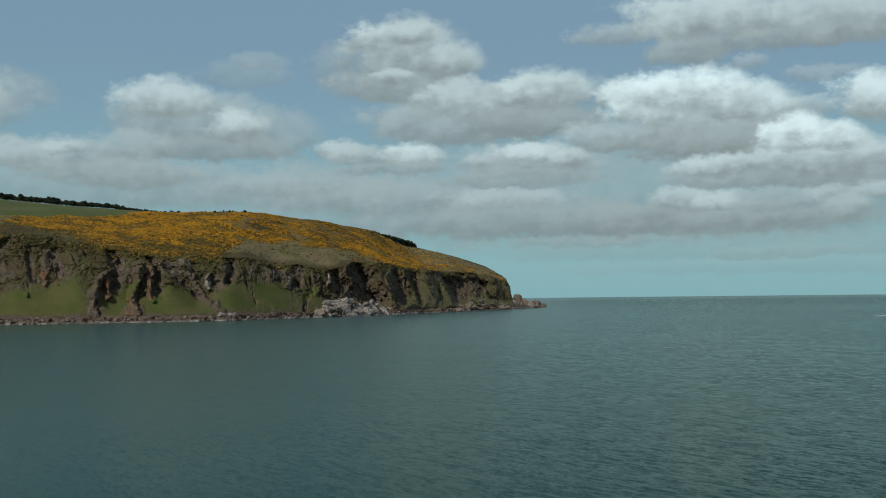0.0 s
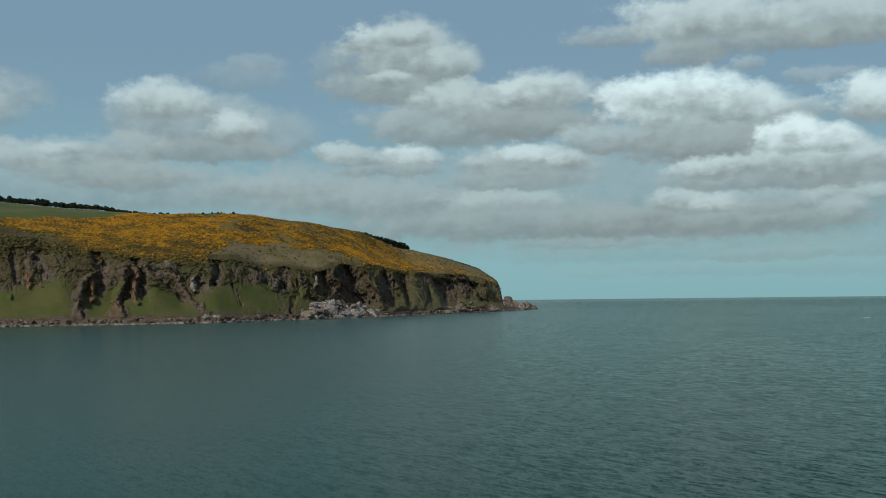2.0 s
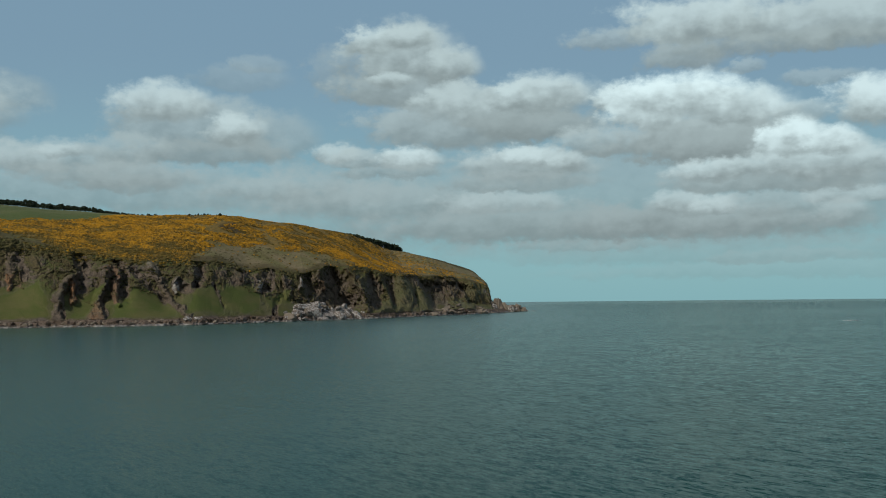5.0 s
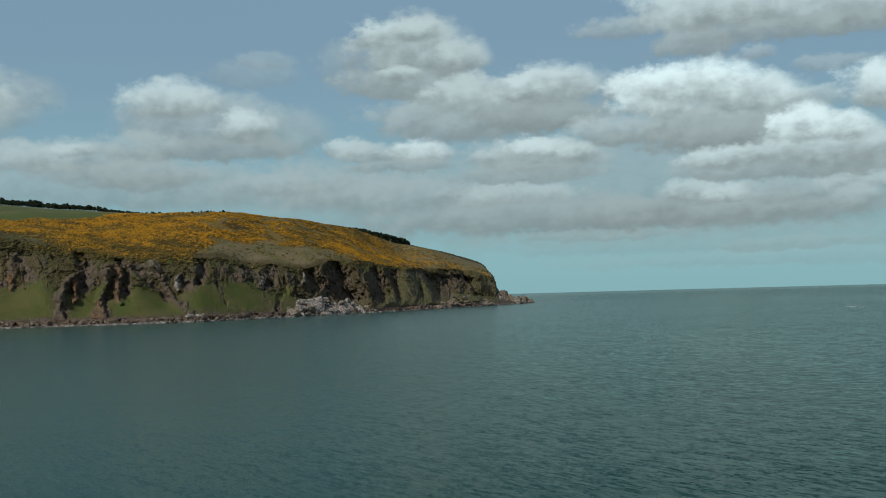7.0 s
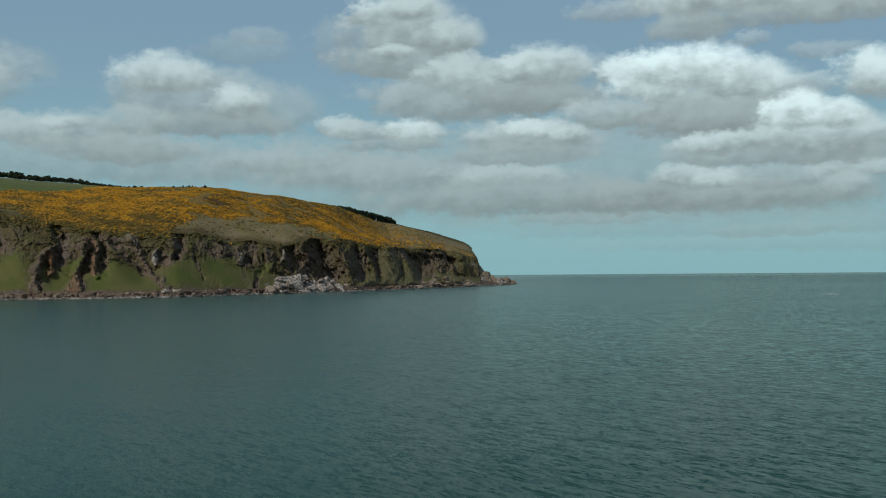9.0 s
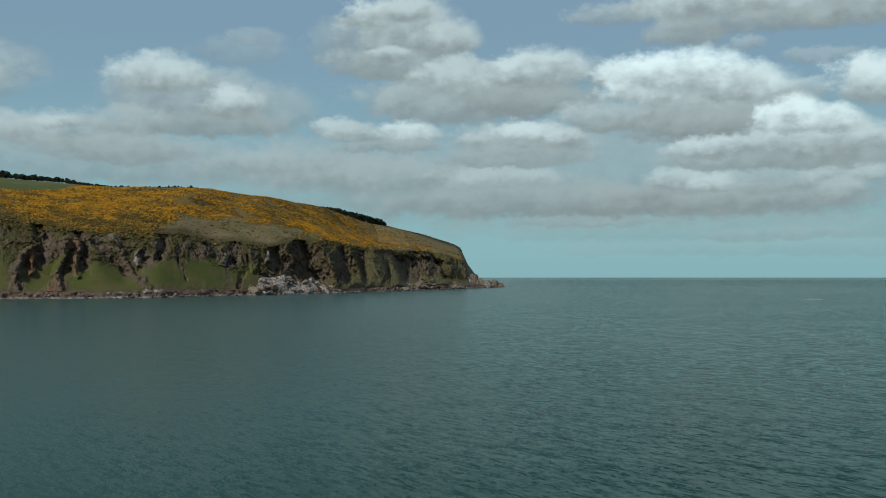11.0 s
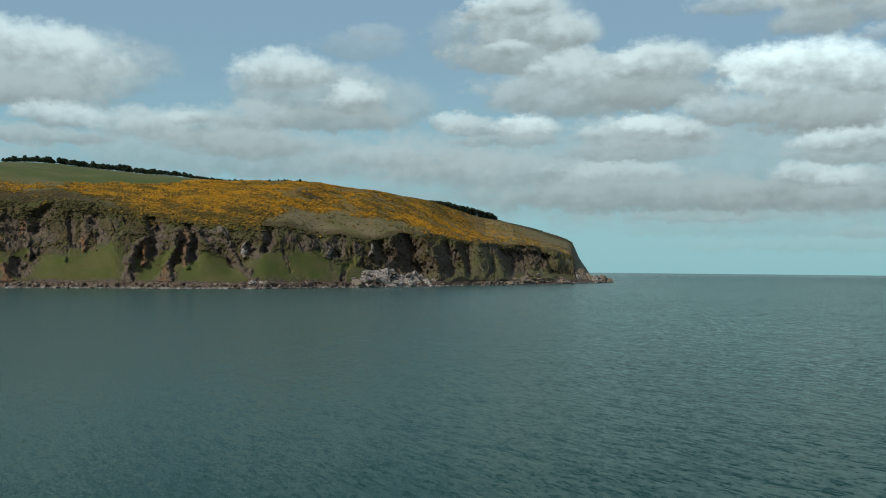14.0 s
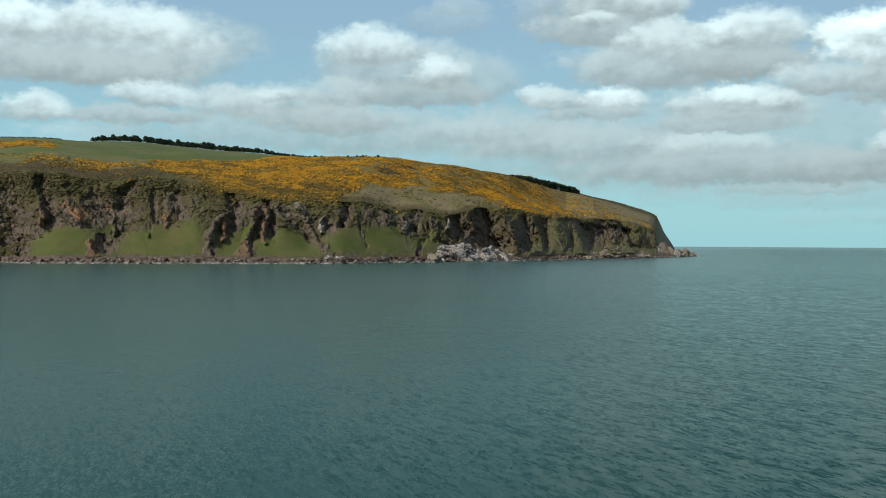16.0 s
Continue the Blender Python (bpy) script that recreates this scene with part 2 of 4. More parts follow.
def sea_material():
    m, n = material("sea_water")
    at = place(n)
    half = (0.5, 0.5, 0.5)

    def slopes(turn, stretch, scale, amount, detail=3, warp=0.4):
        """Slopes of one size of wave, in world directions."""
        spun = n.add("ShaderNodeMapping", Vector=at, Rotation=(0, 0, radians(turn))).outputs[0]
        swirl = n.noise(n.vec("MULTIPLY", spun, stretch), scale, detail, 0.62, warp)[1]
        slope = n.vec("MULTIPLY", n.vec("SUBTRACT", swirl, half), amount)
        return n.add("ShaderNodeMapping", Vector=slope, Rotation=(0, 0, radians(-turn))).outputs[0]

    # wind lanes: rougher and calmer water, and the lee under the cliff
    lanes = n.step(n.noise(n.vec("MULTIPLY", at, (0.25, 1, 1)), 0.012, 4, 0.6)[0], 0.35, 0.68)
    x, y, _ = n.xyz(at)
    lee = n.step(n.math("MULTIPLY_ADD", y, -0.10, x), -110, 170, 0.34, 1.0)
    # rough water off the point, and a calm band below the horizon
    offing = n.math("ADD", n.step(y, 1300, 2000, 1.0, 1.3), n.step(y, 2900, 3300, 0.0, -0.9))
    force = n.math("MULTIPLY", n.math("MULTIPLY_ADD", lanes, 0.35, 0.8), n.math("MULTIPLY", lee, offing))
    # crests run obliquely towards the east, with a swell, waves and cat's paws
    slope = n.vec("ADD", slopes(50, (0.32, 1.0, 1.0), 0.24, (0.05, 0.13, 0), 2), slopes(54, (0.30, 1.0, 1.0), 0.62, (0.12, 0.32, 0), 3))
    slope = n.vec("ADD", slope, slopes(56, (0.30, 1.0, 1.0), 1.30, (0.30, 0.92, 0), 3))
    slope = n.vec("ADD", slope, slopes(66, (0.42, 1.0, 1.0), 3.0, (0.42, 0.76, 0), 3, 0.3))
    slope = n.vec("MULTIPLY", slope, n.join(force, force, 0.0))
    # the wind from the north makes the southern faces steep and the backs long
    sx, sy, _ = n.xyz(slope)
    sy = n.math("ADD", n.math("MULTIPLY", n.math("MINIMUM", sy, 0.0), 1.35), n.math("MULTIPLY", n.math("MAXIMUM", sy, 0.0), 0.45))
    normal = n.vec("NORMALIZE", n.vec("ADD", n.join(sx, sy, 0.0), (0, 0, 1)))
    murk = n.mix(n.noise(at, 0.02, 3)[0], (0.009, 0.039, 0.029, 1), (0.013, 0.047, 0.034, 1))
    dull = n.math("MULTIPLY_ADD", lee, -0.07, 0.22)
    depth = n.add("ShaderNodeBsdfDiffuse", Color=murk)
    gloss = n.add("ShaderNodeBsdfGlossy", Color=(0.89, 1.0, 0.965, 1), Roughness=dull, Normal=normal)
    sheen = n.math("MULTIPLY", n.add("ShaderNodeFresnel", IOR=1.27, Normal=normal).outputs[0], 0.545)
    shader = n.add("ShaderNodeMixShader", _0=sheen, _1=depth.outputs[0], _2=gloss.outputs[0])
    n.add("ShaderNodeOutputMaterial", Surface=shader.outputs[0])
    return m


def rock_colours(n, at):
    mid = n.noise(at, 0.35, 6, 0.68)[0]
    grit = n.noise(at, 1.3, 4, 0.65)[0]
    streak = n.noise(n.vec("MULTIPLY", at, (1, 1, 0.22)), 0.55, 4, 0.6)[0]
    colour = n.mix(n.step(mid, 0.30, 0.66), (0.048, 0.037, 0.028, 1), (0.144, 0.107, 0.077, 1))
    colour = n.mix(n.math("MULTIPLY", n.step(streak, 0.5, 0.72), 0.45), colour, (0.182, 0.148, 0.112, 1))
    colour = n.mix(n.math("MULTIPLY", n.step(n.noise(at, 0.045, 3, 0.5, 0.5)[0], 0.5, 0.64), 0.55), colour, (0.092, 0.074, 0.064, 1))
    colour = n.mix(n.math("MULTIPLY", n.step(grit, 0.52, 0.68), 0.35), colour, (0.050, 0.041, 0.035, 1))
    return colour, n.math("MULTIPLY_ADD", grit, 0.5, mid)


def cliff_material():
    m, n = material("cliff_rock_and_turf")
    at = place(n)
    rock, mid = rock_colours(n, at)
    tuft = n.noise(at, 0.5, 5, 0.65)[0]
    spot = n.noise(at, 0.22, 5, 0.7)[0]
    rock = n.mix(n.math("MULTIPLY", mask(n, "rust"), n.step(spot, 0.34, 0.58)), rock, n.mix(tuft, (0.150, 0.070, 0.036, 1), (0.330, 0.165, 0.075, 1)))
    rock = n.mix(n.math("MULTIPLY", mask(n, "pale"), n.step(spot, 0.40, 0.60)), rock, (0.300, 0.280, 0.245, 1))
    turf = n.mix(n.step(n.noise(at, 0.05, 4, 0.6)[0], 0.36, 0.66), (0.058, 0.071, 0.016, 1), (0.084, 0.080, 0.026, 1))
    turf = n.mix(n.math("MULTIPLY", n.step(tuft, 0.55, 0.75), 0.45), turf, (0.052, 0.055, 0.018, 1))
    heather = n.mix(n.step(tuft, 0.38, 0.62), (0.045, 0.036, 0.016, 1), (0.095, 0.073, 0.031, 1))
    colour = n.mix(mask(n, "scrub"), rock, heather)
    colour = n.mix(mask(n, "turf"), colour, turf)
    crack = n.add("ShaderNodeTexVoronoi", Vector=n.vec("MULTIPLY", at, (1, 1, 0.6)), Scale=0.55)
    crack.feature = "DISTANCE_TO_EDGE"
    relief = n.math("ADD", n.math("MULTIPLY", n.step(crack.outputs["Distance"], 0.0, 0.14), 0.5), mid)
    relief = n.math("MULTIPLY", relief, n.math("MULTIPLY_ADD", mask(n, "turf"), -0.7, 1.0))
    finish(n, colour, 0.92, n.bump(relief, 0.7, 1.3), 0.15)
    return m


def hill_material():
    m, n = material("hill_turf")
    at = place(n)
    fine = n.noise(at, 0.32, 6, 0.7)[0]
    wide = n.noise(at, 0.022, 6, 0.66, 0.6)[0]
    rough_grass = n.mix(n.step(wide, 0.38, 0.64), (0.168, 0.134, 0.072, 1), (0.122, 0.112, 0.044, 1))
    rough_grass = n.mix(n.math("MULTIPLY", n.step(fine, 0.48, 0.62), 0.6), rough_grass, (0.086, 0.066, 0.032, 1))
    pasture = n.mix(n.step(n.noise(at, 0.012, 4, 0.6)[0], 0.4, 0.62), (0.072, 0.092, 0.030, 1), (0.100, 0.104, 0.042, 1))
    heath = n.mix(n.step(fine, 0.35, 0.65), (0.028, 0.021, 0.012, 1), (0.062, 0.044, 0.022, 1))
    scrub = n.mix(n.step(fine, 0.4, 0.65), (0.110, 0.080, 0.022, 1), (0.215, 0.130, 0.026, 1))
    colour = n.mix(mask(n, "pasture"), rough_grass, pasture)
    colour = n.mix(mask(n, "scrub"), colour, scrub)
    # bracken brown, deepened to carry the shade on the western brow as well
    colour = n.mix(mask(n, "bracken"), colour, n.mix(n.step(fine, 0.38, 0.64), (0.040, 0.031, 0.014, 1), (0.084, 0.063, 0.027, 1)))
    colour = n.mix(mask(n, "heath"), colour, heath)
    colour = n.mix(mask(n, "bare"), colour, n.mix(fine, (0.105, 0.105, 0.090, 1), (0.200, 0.185, 0.160, 1)))
    finish(n, colour, 0.95, n.bump(fine, 0.7, 1.2), 0.1)
    return m


def shelf_material():
    m, n = material("shore_rock")
    at = place(n)
    rock, mid = rock_colours(n, at)
    _, _, z = n.xyz(at)
    level = n.math("MULTIPLY_ADD", mid, 1.6, z)
    broken = n.step(n.noise(at, 0.16, 5, 0.65)[0], 0.42, 0.6)
    rock = n.mix(n.math("MULTIPLY", n.step(level, 2.6, 3.6), 0.7), rock, (0.092, 0.062, 0.040, 1))
    salt = n.math("MULTIPLY", n.step(level, 3.0, 2.2), broken)
    rock = n.mix(n.math("MULTIPLY", salt, 0.75), rock, (0.290, 0.270, 0.240, 1))
    rock = n.mix(n.step(level, 1.5, 1.0), rock, (0.030, 0.028, 0.022, 1))
    finish(n, rock, 0.8, n.bump(mid, 0.9, 1.0), 0.25)
    return m


def guano_material():
    m, n = material("whitened_rock")
    at = place(n)
    rock, mid = rock_colours(n, at)
    wash = n.step(n.noise(at, 0.6, 6, 0.75)[0], 0.44, 0.60)
    colour = n.mix(n.math("MULTIPLY", wash, 0.9), rock, (0.38, 0.355, 0.315, 1))
    finish(n, colour, 0.85, n.bump(mid, 0.9, 1.0), 0.25)
    return m


def brown_rock_material():
    m, n = material("brown_rock")
    at = place(n)
    rock, mid = rock_colours(n, at)
    tint = n.add("ShaderNodeObjectInfo").outputs["Random"]
    colour = n.mix(n.math("MULTIPLY_ADD", tint, 0.45, 0.2), rock, (0.205, 0.168, 0.120, 1))
    _, _, z = n.xyz(at)
    colour = n.mix(n.step(n.math("MULTIPLY_ADD", mid, 1.4, z), 1.5, 0.9), colour, (0.030, 0.028, 0.022, 1))
    finish(n, colour, 0.85, n.bump(mid, 0.9, 0.8), 0.25)
    return m


def gorse_material():
    m, n = material("gorse_in_flower")
    at = place(n)
    each = n.add("ShaderNodeNewGeometry").outputs["Random Per Island"]
    spray = n.noise(at, 1.1, 4, 0.7)[0]
    drift = n.noise(at, 0.034, 6, 0.7)[0]
    flower = n.mix(each, (0.290, 0.142, 0.011, 1), (0.400, 0.200, 0.013, 1))
    green = n.mix(each, (0.070, 0.053, 0.015, 1), (0.124, 0.085, 0.020, 1))
    amount = n.math("MULTIPLY_ADD", drift, 2.0, n.math("MULTIPLY_ADD", each, 0.30, n.math("MULTIPLY", spray, 0.9)))
    finish(n, n.mix(n.step(n.math("MULTIPLY_ADD", mask(n, "bloom"), 0.42, amount), 1.72, 2.20), green, flower), 0.9, n.bump(spray, 0.4, 0.4), 0.1)
    return m


def leaf_material(name, dark, light):
    m, n = material(name)
    at = place(n)
    each = n.add("ShaderNodeNewGeometry").outputs["Random Per Island"]
    finish(n, n.mix(n.math("MULTIPLY_ADD", n.noise(at, 1.5, 3)[0], 0.5, n.math("MULTIPLY", each, 0.5)), dark, light), 0.9, None, 0.1)
    return m


def plain_material(name, a, b, scale, roughness=0.85):
    m, n = material(name)
    grain = n.noise(place(n), scale, 5, 0.6)[0]
    finish(n, n.mix(n.step(grain, 0.35, 0.65), a, b), roughness, n.bump(grain, 0.4, 0.05), 0.2)
    return m


SEA, CLIFF, HILL, SHELF = sea_material(), cliff_material(), hill_material(), shelf_material()
GUANO, BROWN, GORSE = guano_material(), brown_rock_material(), gorse_material()
NEEDLES = leaf_material("pine_needles", (0.012, 0.018, 0.011, 1), (0.030, 0.040, 0.020, 1))
SHRUB = leaf_material("dark_scrub", (0.030, 0.029, 0.012, 1), (0.092, 0.076, 0.030, 1))
BARK = plain_material("bark", (0.045, 0.034, 0.026, 1), (0.085, 0.066, 0.050, 1), 4)
WHITEWASH = plain_material("whitewash", (0.50, 0.49, 0.46, 1), (0.68, 0.67, 0.64, 1), 1.5)
SLATE = plain_material("roof_slate", (0.060, 0.062, 0.068, 1), (0.100, 0.100, 0.105, 1), 2.5)
DARK_PANE = plain_material("window_pane", (0.02, 0.022, 0.025, 1), (0.03, 0.032, 0.035, 1), 1, 0.1)
FOAM = plain_material("sea_foam", (0.34, 0.38, 0.38, 1), (0.52, 0.55, 0.55, 1), 1.2)

# ---- building meshes ----


def mesh_object(name, verts, faces, mat, smooth=True, parent=None):
    data = bpy.data.meshes.new(name)
    data.from_pydata([], [], [])
    verts, faces = np.asarray(verts, np.float32), np.asarray(faces, np.int32)
    sides = faces.shape[1]
    data.vertices.add(len(verts))
    data.vertices.foreach_set("co", verts.ravel())
    data.loops.add(faces.size)
    data.loops.foreach_set("vertex_index", faces.ravel())
    data.polygons.add(len(faces))
    data.polygons.foreach_set("loop_start", np.arange(len(faces), dtype=np.int32) * sides)
    data.polygons.foreach_set("use_smooth", np.full(len(faces), smooth))
    data.update(calc_edges=True)
    data.validate()
    data.materials.append(mat)
    ob = new(name, data)
    ob.parent = parent
    return ob


def paint(ob, name, values):
    layer = ob.data.attributes.new(name, "FLOAT", "POINT")
    layer.data.foreach_set("value", np.asarray(values, np.float32).ravel())


def grid_faces(rows, cols):
    a = (np.arange(rows - 1)[:, None] * cols + np.arange(cols - 1)[None]).ravel()
    return np.stack([a, a + 1, a + cols + 1, a + cols], 1)


# ---- sea: one sheet to the horizon ----
def build_sea():
    rings = np.concatenate([[0.0], np.geomspace(40, 4950, 40)])
    turns = np.linspace(0, 2 * np.pi, 193)[:-1]
    verts = [(40 + r * math.cos(a), 10 + r * math.sin(a), 0.0) for r in rings[1:] for a in turns]
    n = len(turns)
    faces = [(i * n + j, i * n + (j + 1) % n, (i + 1) * n + (j + 1) % n, (i + 1) * n + j) for i in range(len(rings) - 2) for j in range(n)]
    ob = mesh_object("sea", verts, faces, SEA)
    bm = bmesh.new()
    bm.from_mesh(ob.data)
    bm.verts.ensure_lookup_table()
    bm.faces.new([bm.verts[j] for j in range(n)])
    bmesh.ops.recalc_face_normals(bm, faces=bm.faces)
    if sum(f.normal.z for f in bm.faces) < 0:
        bmesh.ops.reverse_faces(bm, faces=bm.faces)
    for f in bm.faces:
        f.smooth = True
    bm.to_mesh(ob.data)
    bm.free()
    return tagged(ob, "dark teal rippled sea reaching to the horizon", "sea", kind="structure")


build_sea()

# ---- the headland: a loft along the shore. u counts stations from the west; each line of the plan
# (shore, top of the turf slope, cliff edge, brow of the hill, skyline) has a distance inland and a height ----
ST_U = (-6.5, -3, -1.2, 0, 0.5, 1, 1.5, 2, 2.5, 3, 3.5, 4, 4.5, 5, 5.5, 6, 6.5, 7, 7.5, 8, 8.5, 9, 9.5, 10, 10.25, 10.5, 11, 11.5, 11.6, 11.66, 11.75,
        11.95)
ST_X = (-1250, -780, -555, -448, -421, -396, -375, -355, -334, -313, -289, -265, -244, -222, -201, -179, -162, -143, -123, -102, -80, -57, -33, -6, 7,
        21, 52, 86, 93, 97, 104, 120)
ST_Y = (600, 745, 800, 804, 804, 804, 812, 821, 830, 839, 843, 846, 854, 862, 875, 887, 915, 943, 974, 1005, 1042, 1081, 1124, 1171, 1199, 1229, 1292,
        1379, 1397, 1409, 1426, 1466)
Z_TALUS = (20, 20, 14, 12, 17, 32, 32, 22, 32, 33, 40, 20, 20, 31, 20, 35, 34, 32, 24, 17, 14, 13, 20, 33, 27, 22, 15, 12, 9, 5, 2, 1)
Z_EDGE = (75, 80, 84, 82, 82, 81, 77, 75, 78, 76, 72, 65, 60, 59, 59, 58, 58, 51, 52, 48, 58, 57, 53, 50, 50, 50, 48, 40, 33, 11, 5, 0)
Z_BROW = (120, 122, 125, 127, 127, 126, 125, 124, 122, 119, 117, 114, 114, 115.5, 115.6, 118.7, 120.8, 120.514, 116, 113, 110, 107, 106, 109, 97, 81,
        64, 47, 40, 13, 5, -1)
Z_SKY = (146, 150, 150, 160.0, 160.0, 158.4, 156.0, 157.6, 157.4, 153.4, 149.889, 145.944, 144, 139, 131.933, 126.867, 129.8, 129, 126,
        125, 122, 124, 131, 126, 126, 124, 111, 89, 81, 73, 43, 5)
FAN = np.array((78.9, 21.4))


def along(u, values):
    """A line of the plan at stations u, rounded along the coast and sharper at the point."""
    return (1 - ramp(u, 11.2, 11.5)) * rounded(u, values, 0.07) + ramp(u, 11.2, 11.5) * rounded(u, values, 0.018)


def rounded(u, values, soft):
    dense = np.arange(-7, 13, 0.02)
    line = np.interp(dense, ST_U, values)
    k = np.exp(-0.5 * (np.arange(-30, 31) * 0.02 / soft) ** 2)
    padded = np.concatenate([np.full(30, line[0]), line, np.full(30, line[-1])])
    return np.interp(u, dense, np.convolve(padded, k / k.sum(), "valid"))


PLAN_U = (0, 4, 5.2, 6, 7, 8, 8.5, 9, 9.5, 10, 10.25, 10.5, 11, 11.5, 11.66, 11.75, 11.95)
SPANS = {
    "shelf": (16, 16, 16, 16, 14, 12, 12, 12, 12, 12, 12, 14, 18, 24, 24, 24, 24),
    "talus": (50, 55, 62, 64, 60, 45, 46, 46, 54, 78, 88, 98, 104, 74, 60, 60, 60),
    "edge": (85, 95, 95, 95, 100, 85, 104, 106, 104, 128, 142, 154, 166, 112, 100, 100, 100),
    "brow": (300, 300, 310, 330, 320, 300, 310, 330, 480, 800, 600, 390, 310, 160, 140, 200, 300),
    "sky": (620, 620, 600, 470, 470, 500, 520, 640, 950, 1080, 1150, 1250, 1230, 1150, 1120, 1050, 850),
    "rear": (1300, 1300, 1300, 1300, 1300, 1300, 1300, 1300, 1500, 1700, 1750, 1850, 1850, 1700, 1600, 1400, 1100),
}


def inland(u, kind):
    return np.interp(u, PLAN_U, SPANS[kind])


# what breaks the cliff
HOLLOWS, RIBS, FIELDS, RUSTS, PALES = [], [], [], [], []


def hollow(deep, *points):
    HOLLOWS.append((deep, points))


def rib(out, *points):
    RIBS.append((out, points))


def turf_field(*corners):
    FIELDS.append(corners)


def rust(amount, *points):
    RUSTS.append((amount, points))


def pale(amount, *points):
    PALES.append((amount, points))


# hollows and caves: how deep in metres, then station, height and half width of points down their middle
hollow(24, (0.70, 73.7, 5.3), (0.85, 59.6, 6.9), (0.90, 34.2, 7.4))
hollow(26, (0.06, 59.7, 13.0), (0.13, 31.7, 17.3), (0.19, 11.9, 18.4))
hollow(14, (1.65, 57.5, 7.4), (1.85, 46.4, 7.4))
hollow(16, (2.38, 68.7, 6.3), (2.15, 60.6, 7.9), (2.12, 49.6, 7.3))
hollow(20, (1.78, 18.2, 6.3), (1.93, 12.4, 7.9))
hollow(8, (2.06, 34.7, 4.2), (2.13, 19.7, 3.1))
hollow(8, (2.72, 58.3, 3.7), (2.75, 36.5, 3.1))
hollow(8, (3.12, 61.3, 4.7), (3.16, 43.8, 4.2))
hollow(18, (4.09, 62.1, 6.2), (4.14, 46.0, 6.7), (4.07, 30.4, 5.7))
hollow(10, (3.71, 16.7, 3.6), (3.77, 10.4, 3.1))
hollow(10, (4.41, 22.8, 3.6), (4.45, 10.4, 3.1))
hollow(17, (4.77, 53.4, 5.2), (4.83, 35.8, 5.7), (4.89, 22.9, 4.1))
hollow(9, (5.01, 49.1, 4.1), (5.21, 33.4, 3.6), (5.49, 20.5, 4.2))
hollow(16, (5.75, 36.3, 5.7), (5.85, 31.0, 5.7))
hollow(24, (6.11, 58.7, 6.8), (6.11, 41.9, 7.9), (6.04, 36.4, 5.2))
hollow(5, (6.32, 35.0, 2.6), (6.47, 13.1, 2.1))
hollow(20, (7.34, 49.7, 6.7), (7.33, 37.9, 7.2), (7.22, 30.4, 5.5))
hollow(10, (7.45, 19.4, 4.5), (7.42, 8.7, 4.5))
hollow(30, (8.05, 41.8, 9.2), (8.14, 28.9, 10.4))
hollow(36, (8.49, 54.1, 8.3), (8.57, 36.6, 15.5), (8.49, 21.4, 17.7), (8.79, 17.4, 10.9))
hollow(26, (9.27, 47.5, 6.2), (9.32, 31.2, 10.0), (9.30, 15.6, 9.4))
hollow(18, (9.62, 41.5, 5.1), (9.64, 25.1, 5.1), (9.68, 15.6, 3.8))
hollow(12, (10.05, 22.1, 3.3), (10.03, 14.4, 3.3))
hollow(16, (10.04, 44.9, 6.6), (10.20, 43.3, 8.0))
hollow(34, (10.30, 38.4, 8.1), (10.55, 33.2, 13.8), (10.85, 35.4, 14.2), (11.05, 30.3, 10.1))
hollow(20, (10.51, 22.3, 9.6), (10.68, 17.6, 6.3))
hollow(14, (10.43, 12.3, 5.5), (10.45, 4.6, 4.8))
hollow(12, (10.60, 50.7, 6.9), (10.85, 46.7, 8.5))
hollow(8, (11.35, 7.5, 4.5), (11.39, 4.7, 4.5))
# ribs of rock: how far they stand out, then the same
# this westmost rib is unseen, added to throw shade on the gully beside it
rib(34, (-0.55, 66.0, 12.0), (-0.48, 40.0, 16.0), (-0.40, 8.0, 18.0))
rib(10, (0.72, 49.4, 3.2), (0.76, 31.8, 3.2))
rib(9, (1.20, 52.0, 8.4), (1.40, 36.9, 9.5))
rib(13, (1.58, 16.2, 4.7), (1.63, 5.3, 7.4))
rib(6, (1.98, 42.4, 4.2), (2.06, 24.7, 3.1))
rib(5, (3.00, 58.5, 5.2), (2.92, 35.0, 4.2))
rib(5, (2.62, 24.3, 2.6), (2.62, 22.3, 2.6))
rib(12, (3.91, 40.6, 4.1), (3.71, 25.1, 5.2), (3.67, 5.6, 6.2))
rib(7, (3.97, 38.0, 3.1), (3.94, 20.2, 3.1))
rib(13, (4.56, 51.6, 5.2), (4.41, 27.9, 4.6), (4.32, 5.7, 6.7))
rib(9, (4.66, 51.7, 5.2), (4.69, 33.2, 5.2), (4.73, 17.8, 4.6))
rib(6, (5.30, 52.2, 6.2), (5.45, 36.2, 4.7), (5.70, 15.5, 4.7), (5.85, 8.2, 4.2))
rib(7, (5.70, 41.6, 2.6), (5.73, 27.3, 2.6))
rib(4, (6.90, 50.7, 10.9), (6.80, 40.1, 9.7))
rib(6, (7.16, 43.5, 3.3), (7.14, 28.1, 3.3))
rib(7, (7.64, 44.2, 4.5), (7.68, 24.0, 5.6))
rib(10, (7.93, 42.8, 2.9), (7.88, 31.0, 2.9))
rib(14, (8.25, 53.4, 3.5), (8.33, 31.4, 3.5))
rib(18, (8.81, 59.0, 4.8), (8.97, 37.2, 8.5), (9.11, 13.8, 10.5))
rib(8, (9.45, 47.9, 3.8), (9.48, 31.4, 3.8))
rib(12, (9.55, 21.8, 2.5), (9.52, 6.6, 11.4))
rib(10, (9.84, 45.7, 7.8), (9.84, 25.2, 11.7), (9.84, 6.4, 13.0))
rib(10, (10.22, 28.9, 6.7), (10.28, 15.6, 10.8), (10.30, 4.8, 12.1))
